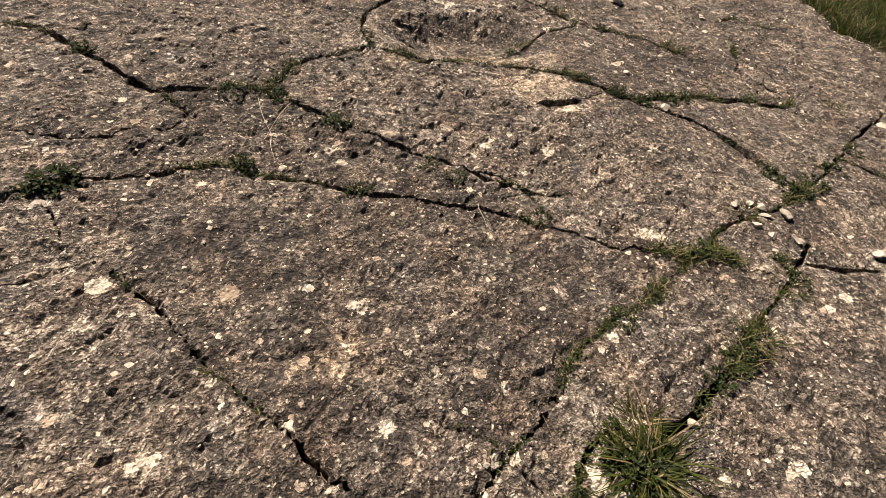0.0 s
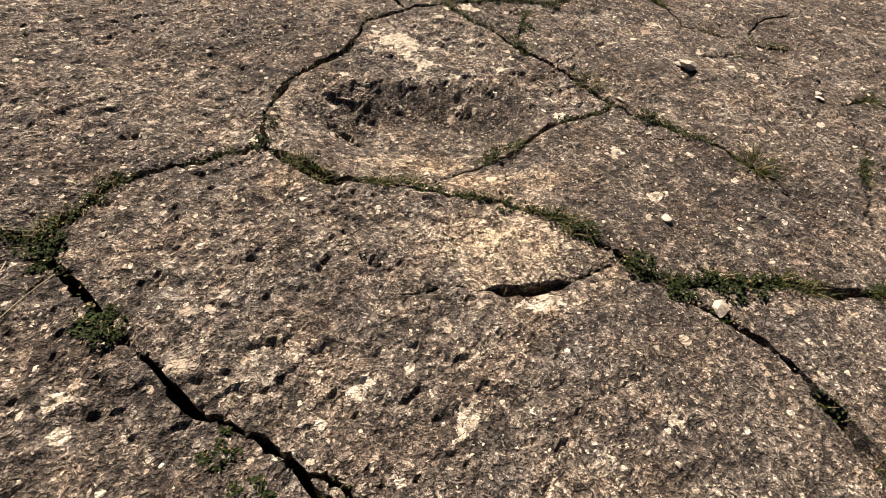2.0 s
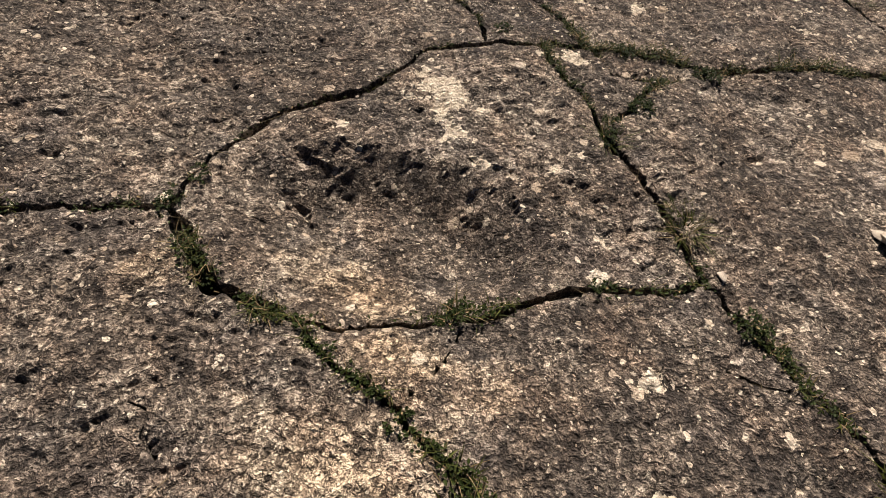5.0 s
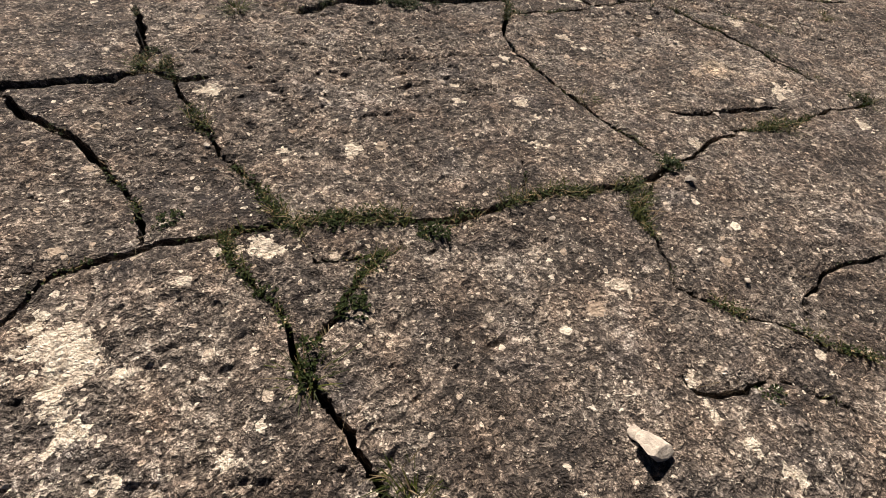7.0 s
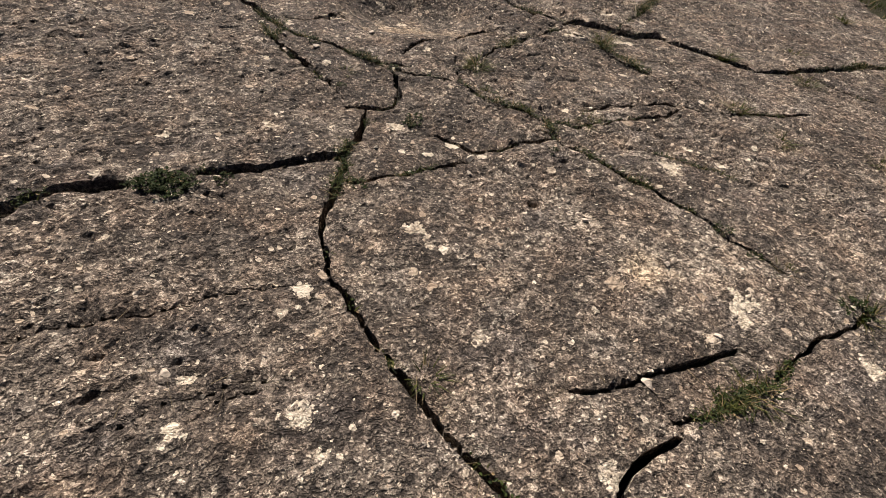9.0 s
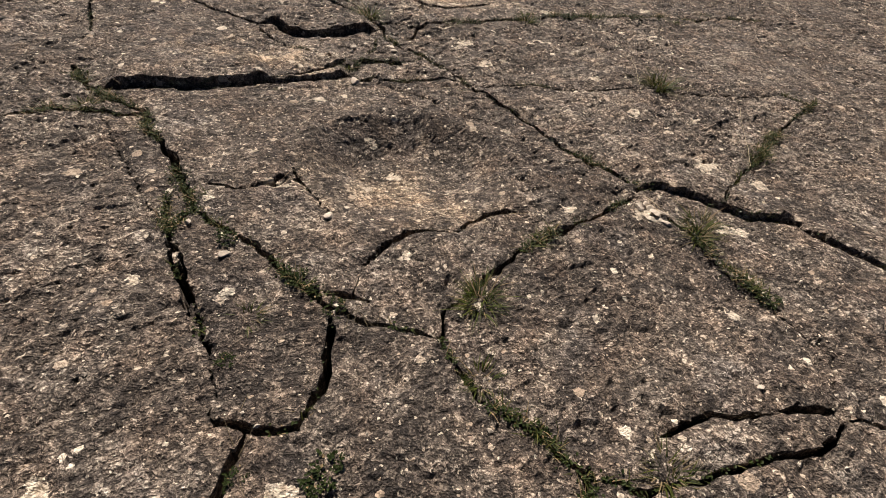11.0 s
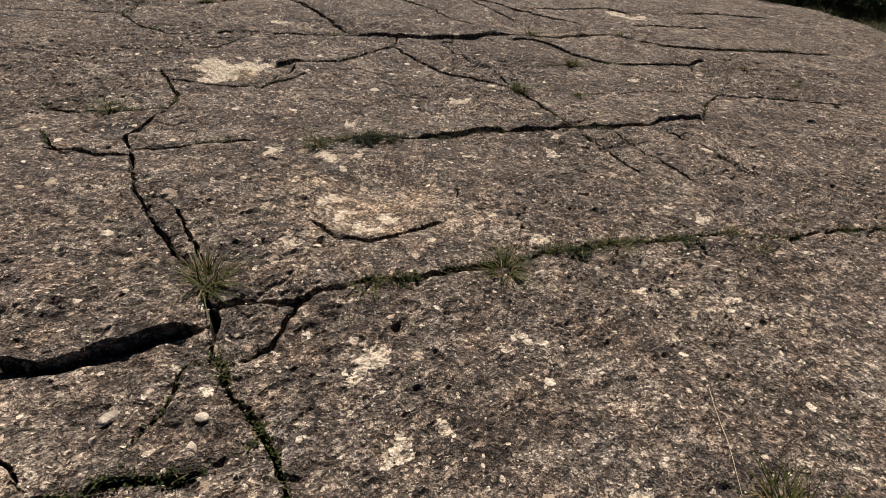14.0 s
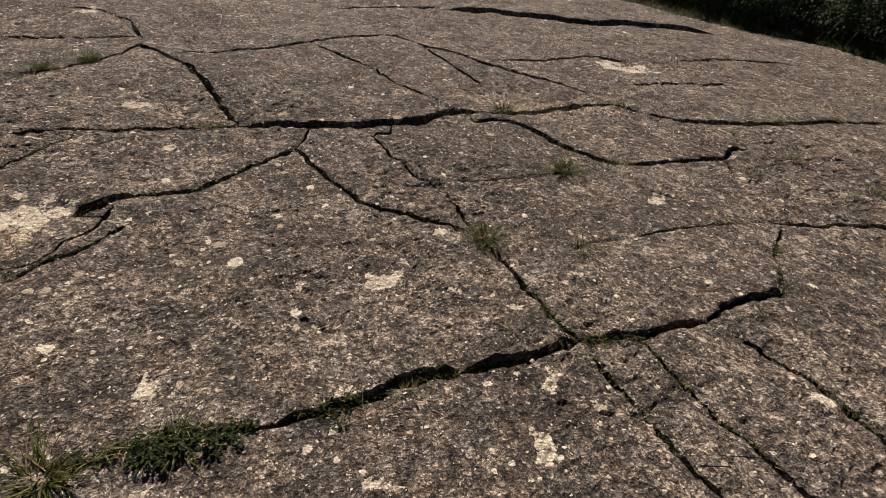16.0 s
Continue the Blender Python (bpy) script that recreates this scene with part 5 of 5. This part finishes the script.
tufts((0.69, 3.61, .16), (-0.02, 3.40, .12), (-0.65, 4.92, .12), (1.37, 3.91, .12), (-2.36, 5.13, .12), (0.98, 6.59, .12), (1.74, 7.64, .12), (-0.69, 4.91, .16), (0.98, 6.54, .15), (1.70, 7.58, .13), (2.68, 9.27, .14), (-1.22, 7.85, .12), (1.59, 6.50, .12), (-3.05, 9.23, .16), (-3.21, 8.78, .16))
weeds((-1.32, -6.87, .09), (-1.12, -6.86, .09), (-0.86, -6.77, .08), (-0.50, -6.66, .07), (-1.32, -6.74, .07), (-2.24, -7.14, .07), (-2.62, -7.28, .06), (-2.86, -7.36, .06), (-2.44, -7.66, .07), (-2.63, -7.72, .07), (-1.88, -7.40, .07), (-3.18, -7.82, .08), (-3.17, -7.89, .09), (-3.08, -7.84, .08), (-3.16, -7.76, .06), (-3.96, -5.44, .08), (-4.20, -5.44, .08), (-4.96, -4.86, .07), (-4.96, -6.08, .11), (-3.68, -6.35, .06), (-4.19, -6.10, .06), (-2.88, -6.73, .05), (-1.61, -5.85, .07), (-1.41, -5.87, .08))
weeds((-1.30, -5.87, .07), (-1.47, -5.83, .07), (-1.74, -5.72, .07), (-1.91, -5.54, .06), (-3.71, -5.78, .08), (-3.68, -5.83, .07), (-3.28, -4.90, .05), (-1.77, -3.91, .06), (-2.18, -4.99, .04), (-1.72, -4.74, .05), (-2.17, -4.94, .06), (-1.24, -4.72, .06), (-0.14, -2.82, .08), (-1.37, -3.32, .06), (-1.73, -3.30, .05), (-1.54, -1.26, .07), (-1.44, -1.23, .06), (-0.35, -0.62, .06), (1.48, -2.03, .08), (0.63, -2.40, .06), (0.19, 3.47, .07), (1.11, 3.82, .08), (1.85, 4.03, .08))



# ---- loose stones ----
def stone_model(size, r):
    """An angular chip of rock: a ball cut by a few flat faces."""
    bm = bmesh.new()
    bmesh.ops.create_icosphere(bm, subdivisions=3, radius=1.0)
    cuts = [(Vector(r.normal(0, 1, 3)).normalized(), 0.36 + 0.26 * r.random()) for _ in range(11)]
    for v in bm.verts:
        for way, far in cuts:
            over = v.co.dot(way) - far
            if over > 0:
                v.co -= way * over
        v.co += v.co.normalized() * 0.03 * noise.noise(v.co * 4 + Vector((size * 900, 0, 0)))
        v.co = Vector((v.co.x * size * 0.8, v.co.y * size * 1.05, v.co.z * size * 0.5)) * 1.1
    me = bpy.data.meshes.new("loose_stone")
    bm.to_mesh(me)
    bm.free()
    me.materials.append(STONE)
    return me


def stones(*rows):
    r = np.random.default_rng(len(rows) * 7)
    for x, y, size in rows:
        ob = new("loose_stone", stone_model(size, r))
        spin = pose(0, 0, 0, r.normal(0, 6), r.normal(0, 6), r.random() * 360)
        low = min((spin @ v.co).z for v in ob.data.vertices)
        ob.matrix_world = Matrix.Translation((x, y, max(height(x, y), -0.03) - low - 0.004)) @ spin
        words = "large angular pale limestone chunk lying on the rock" if size > 0.055 else "pale angular limestone chip lying on the rock" if size > 0.024 else "small pale stone chip lying on the rock"
        tagged(ob, words, "stone", "loose stones on the rock")


stones((-2.87, -7.82, .025), (0.11, -4.53, .04), (-1.52, -5.97, .045), (-0.73, -4.18, .035), (0.30, -4.28, .03), (0.13, -4.49, .04), (-1.51, -5.49, .03), (-1.32, -4.55, .03), (-1.59, -3.50, .02), (-0.83, -3.24, .02), (-0.20, -3.39, .025), (-0.04, -3.54, .02), (-0.22, -3.54, .012), (-0.07, -2.94, .04), (-2.37, -2.88, .02), (-0.55, -3.61, .015), (-0.69, -4.22, .07), (-1.27, -2.19, .02), (0.72, -2.15, .02), (0.36, -2.31, .03), (0.40, -1.47, .025), (1.21, -0.18, .02), (-0.11, -1.11, .02), (-0.09, -0.99, .035), (-0.58, -0.92, .015), (1.22, -0.20, .02), (0.69, -1.76, .025), (-0.95, 0.23, .03), (-0.70, 1.99, .035), (-0.79, 2.47, .025))
stones((-1.19, 0.41, .02), (1.11, 0.82, .045), (1.09, 0.87, .035), (1.11, 0.77, .03), (1.03, 0.84, .03), (1.30, 0.79, .02), (-0.58, 0.55, .03), (-0.01, 0.72, .012), (-0.34, 3.67, .035), (1.19, 3.70, .025), (1.61, 3.72, .02), (1.89, 3.38, .025), (0.40, 3.91, .015), (1.96, 3.81, .02), (2.15, 3.48, .02), (1.08, 0.91, .03), (1.15, 0.83, .025), (1.07, 0.77, .03), (1.14, 0.74, .03), (1.03, 0.87, .03), (-1.80, -7.07, .04), (-1.57, -7.05, .05), (-1.68, -7.22, .035), (-1.79, -7.16, .03), (-1.80, -6.91, .035), (-1.29, -7.40, .04), (-4.99, -6.23, .04), (-3.26, -7.94, .04), (-1.70, -6.92, .03), (-1.67, -6.97, .04))
stones((-1.68, -7.01, .03), (-0.69, 1.98, .05), (-0.80, 2.55, .045), (-0.49, 2.60, .03), (-0.46, 2.48, .03))


def stems(*rows):
    """Dry stalks fallen across the rock."""
    for x0, y0, x1, y1 in rows:
        curve, n = [], 9
        for k in range(n):
            u = k / (n - 1)
            x, y = x0 + (x1 - x0) * u, y0 + (y1 - y0) * u
            curve.append(Vector((x + 0.006 * math.sin(5 * u + x0), y + 0.006 * math.sin(7 * u + y0), max(height(x, y), -0.01) + 0.006 + 0.012 * math.sin(math.pi * u))))
        bm = bmesh.new()
        rings = []
        for k, p in enumerate(curve):
            rad = 0.0017 * (1 - 0.5 * k / n)
            rings.append([bm.verts.new(p + Vector((math.cos(q) * rad, math.sin(q) * rad * 0.6, math.sin(q) * rad))) for q in (0, 1.257, 2.513, 3.77, 5.027)])
        for a, b in zip(rings[:-1], rings[1:]):
            for q in range(5):
                bm.faces.new((a[q], a[(q + 1) % 5], b[(q + 1) % 5], b[q]))
        me = bpy.data.meshes.new("dry_stalk")
        bm.to_mesh(me)
        bm.free()
        me.materials.append(STRAW)
        tagged(new("dry_stalk", me), "thin straw-coloured dry stalk lying on the rock", "stalk", "dry stalks on the rock")


stems((-3.17, -6.60, -3.20, -6.76), (-4.07, -5.51, -4.04, -5.88), (-4.04, -5.88, -4.05, -6.10), (-3.90, -5.58, -4.08, -5.92), (1.88, 1.38, 2.15, 2.17), (1.51, 2.95, 1.42, 2.28), (1.07, 0.95, 1.20, 0.75), (1.07, 0.88, 1.15, 0.80))


# ---- growth and grit in the cracks: too many to count ----
def build_fringe():
    r = RNG
    spots, lush = [], []
    for line, wide, green in CRACKS:
        if green < 0.05:
            continue
        length = np.hypot(*np.diff(line, axis=0).T)
        for k in range(len(line) - 1):
            p = line[k]
            thick = green * (0.10 + 3.4 * NOISE[6].at(p[0], p[1], 0.14) + 2.6 * NOISE[7].at(p[0], p[1], 0.45))
            n = r.poisson(max(0, thick) * length[k] * 1250)
            u = r.random((n, 1))
            q = p + (line[k + 1] - p) * u + r.normal(0, 1, (n, 2)) * (0.003 + wide[k] * 0.45 + 0.011 * max(0, thick))
            spots.append(q)
            lush.append(np.full(n, thick))
    spots, lush = np.concatenate(spots), np.concatenate(lush)
    z = np.array([min(max(height(px, py), -0.03), 0.03) for px, py in spots]) + 0.012 * np.clip(lush, 0, 1)
    base = np.column_stack([spots, z - 0.006])
    grassy = r.random(len(base)) < 0.30
    b = base[grassy]
    n = len(b)
    v, f = blades(b, (0.012 + 0.030 * r.random(n)) * (0.7 + 0.7 * np.clip(lush[grassy], 0, 1)), 0.0028 + 0.0028 * r.random(n), 0.3 + 1.0 * r.random(n), r.random(n) * 6.283, 0.2 + 0.5 * r.random(n), 2)
    tagged(new("crack_grass", mesh_of("crack_grass", v, f, GRASS)), "short green and dry grass lining the rock cracks", "grass", kind="stuff")
    b = base[~grassy]
    n = len(b)
    v, f = leaves(b + np.column_stack([r.normal(0, 0.004, (n, 2)), 0.004 + 0.012 * r.random(n)]), 0.007 + 0.011 * r.random(n), 0.005 + 0.006 * r.random(n), r.random(n) * 6.283, r.normal(0.2, 0.45, n))
    tagged(new("crack_moss", mesh_of("crack_moss", v, f, LEAF)), "tiny dark green leaves and moss filling the cracks", "moss", kind="stuff")


build_fringe()


def build_grit():
    """Chips of cream stone strewn on the rock and in the cracks, and bits of dead straw."""
    r = np.random.default_rng(21)
    n = 7000
    x, y = r.uniform(-5, 4, n), r.uniform(-7.8, 9, n)
    thick = NOISE[5].at(x, y, 0.9) + 0.2
    keep = r.random(n) < np.clip(thick * 1.4, 0.06, 1)
    x, y = x[keep], y[keep]
    for line, wide, green in CRACKS:
        m = r.poisson(len(line) * 0.055)
        k = r.integers(0, len(line), m)
        x, y = np.r_[x, line[k, 0] + r.normal(0, 0.03, m)], np.r_[y, line[k, 1] + r.normal(0, 0.03, m)]
    n = len(x)
    z = np.array([height(a, b) for a, b in zip(x, y)])
    size = 0.003 + 0.012 * r.random(n) ** 4
    ball = np.array([(1, 0, 0), (0.2, 1, 0.1), (-1, 0.1, 0), (0, -1, 0.1), (0.1, 0.1, 0.7), (0, 0, -0.5)])
    tri = np.array([(0, 1, 4), (1, 2, 4), (2, 3, 4), (3, 0, 4), (1, 0, 5), (2, 1, 5), (3, 2, 5), (0, 3, 5)])
    shape = ball[None] * (0.6 + 0.7 * r.random((n, 6, 1))) * size[:, None, None]
    c, s = np.cos(a := r.random(n) * 6.283), np.sin(a)
    verts = np.stack([shape[:, :, 0] * c[:, None] - shape[:, :, 1] * s[:, None], shape[:, :, 0] * s[:, None] + shape[:, :, 1] * c[:, None], shape[:, :, 2]], 2) + np.stack([x, y, z + size * 0.25], 1)[:, None]
    tagged(new("stone_grit", mesh_of("stone_grit", verts.reshape(-1, 3), (tri[None] + 6 * np.arange(n)[:, None, None]).reshape(-1, 3), STONE)), "scattered small chips of pale stone on the rock", "grit", kind="stuff")
    # straw
    n = 500
    pick = r.integers(0, len(CRACKS), n)
    base = np.array([CRACKS[p][0][r.integers(0, len(CRACKS[p][0]))] for p in pick]) + r.normal(0, 0.035, (n, 2))
    base = np.column_stack([base, [max(height(*p), -0.02) + 0.004 for p in base]])
    v, f = blades(base, 0.03 + 0.07 * r.random(n), 0.0012 + 0.001 * r.random(n), 1.6 + 0 * base[:, 0], r.random(n) * 6.283, 0.3 * r.random(n) - 0.1, 3)
    v[:, 2] = np.repeat(base[:, 2], 8) + np.abs(v[:, 2] - np.repeat(base[:, 2], 8)) * 0.12
    tagged(new("dead_straw", mesh_of("dead_straw", v, f, DRY)), "thin bits of dead straw along the cracks", "straw", kind="stuff")


build_grit()


# ---- the bank: grass verge and a dark hedge ----
def build_verge():
    r = np.random.default_rng(5)
    n = 84000
    y = np.r_[r.uniform(-8, -2.5, n // 2), r.uniform(-2.5, 21, n - n // 2)]
    far = r.random(n) ** 1.5 * 2.4 - 0.35
    x = bank_x(y) + far
    clump = NOISE[6].at(x, y, 0.25) + 0.8 * NOISE[7].at(x, y, 0.7)
    keep = (clump > -0.28) | (far > 0.5)
    x, y, far, clump = x[keep], y[keep], far[keep], clump[keep]
    n = len(x)
    past = x - np.interp(y, BANK_Y, BANK_X)
    z = -0.215 + 0.03 * NOISE[1].at(x, y, 0.5) + ease((past + 0.25) / 0.5) * 0.17 + ease((past - 0.2) / 1.5) * 0.10 - 0.02
    tall = (0.05 + 0.16 * r.random(n)) * (0.7 + 1.2 * np.clip(clump + 0.3, 0, 1)) * np.where(far < 0.1, 0.6, 1)
    v, f = blades(np.stack([x, y, z], 1), tall, 0.004 + 0.006 * r.random(n), 0.15 + 0.7 * r.random(n), r.random(n) * 6.283, 0.2 + 0.6 * r.random(n), 3)
    tagged(new("verge_grass", mesh_of("verge_grass", v, f, VERGE)), "long green grass along the edge of the rock", "grass", kind="stuff")


build_verge()


def shrub(x, y, wide, tall, seed):
    """A dense bramble shrub: bent stems and thousands of small leaves in clumps, ragged at the edge."""
    r = np.random.default_rng(seed)
    thing = new("bramble_shrub")
    base = np.column_stack([r.normal(0, wide * 0.25, (16, 2)), np.full(16, -0.1)])
    heading = r.random(16) * 6.283
    for k in range(16):
        bm = bmesh.new()
        rings = []
        for s in range(7):
            u = s / 6
            c = Vector(base[k]) + Vector((math.cos(heading[k]) * wide * 0.8 * u * u, math.sin(heading[k]) * wide * 0.8 * u * u, tall * (1.05 * u - 0.2 * u * u)))
            rad = 0.016 * (1 - 0.8 * u)
            rings.append([bm.verts.new(c + Vector((math.cos(q) * rad, math.sin(q) * rad, 0))) for q in (0, 1.571, 3.142, 4.712)])
        for a, b in zip(rings[:-1], rings[1:]):
            for q in range(4):
                bm.faces.new((a[q], a[(q + 1) % 4], b[(q + 1) % 4], b[q]))
        me = bpy.data.meshes.new("stem")
        bm.to_mesh(me)
        bm.free()
        me.materials.append(BARK)
        part("stem", me, thing)
    clumps = 90
    way = r.normal(0, 1, (clumps, 3))
    way /= np.linalg.norm(way, axis=1)[:, None]
    reach = r.random(clumps) ** 0.4
    centre = way * reach[:, None] * (wide, wide, tall * 0.5) + (0, 0, tall * 0.5)
    centre[:, 2] = np.maximum(centre[:, 2], 0.1)
    per = 40
    at = np.repeat(centre, per, 0) + r.normal(0, 0.12 * wide, (clumps * per, 3))
    at[:, 2] = np.maximum(at[:, 2], 0.02)
    m = len(at)
    v, f = leaves(at, 0.045 + 0.06 * r.random(m), 0.03 + 0.04 * r.random(m), r.random(m) * 6.283, r.normal(-0.2, 0.5, m))
    part("foliage", mesh_of("foliage", v, f, BRAMBLE), thing, "small dark green leaves")
    thing.matrix_world = pose(x, y, 0.0, 0, 0, r.random() * 360)
    return tagged(thing, "dense dark green bramble shrub at the rock's edge", "shrub", "hedge of shrubs along the bank")


for k in range(10):
    along = 10.5 + k * 1.1
    for row in (0, 1):
        shrub(float(np.interp(along, BANK_Y, BANK_X)) + 1.9 + 1.2 * row + 0.25 * math.sin(k * 2.3), along + 0.4 * row, 0.95, 1.25 + 0.4 * row + 0.25 * math.sin(k * 1.7), 100 + 2 * k + row)
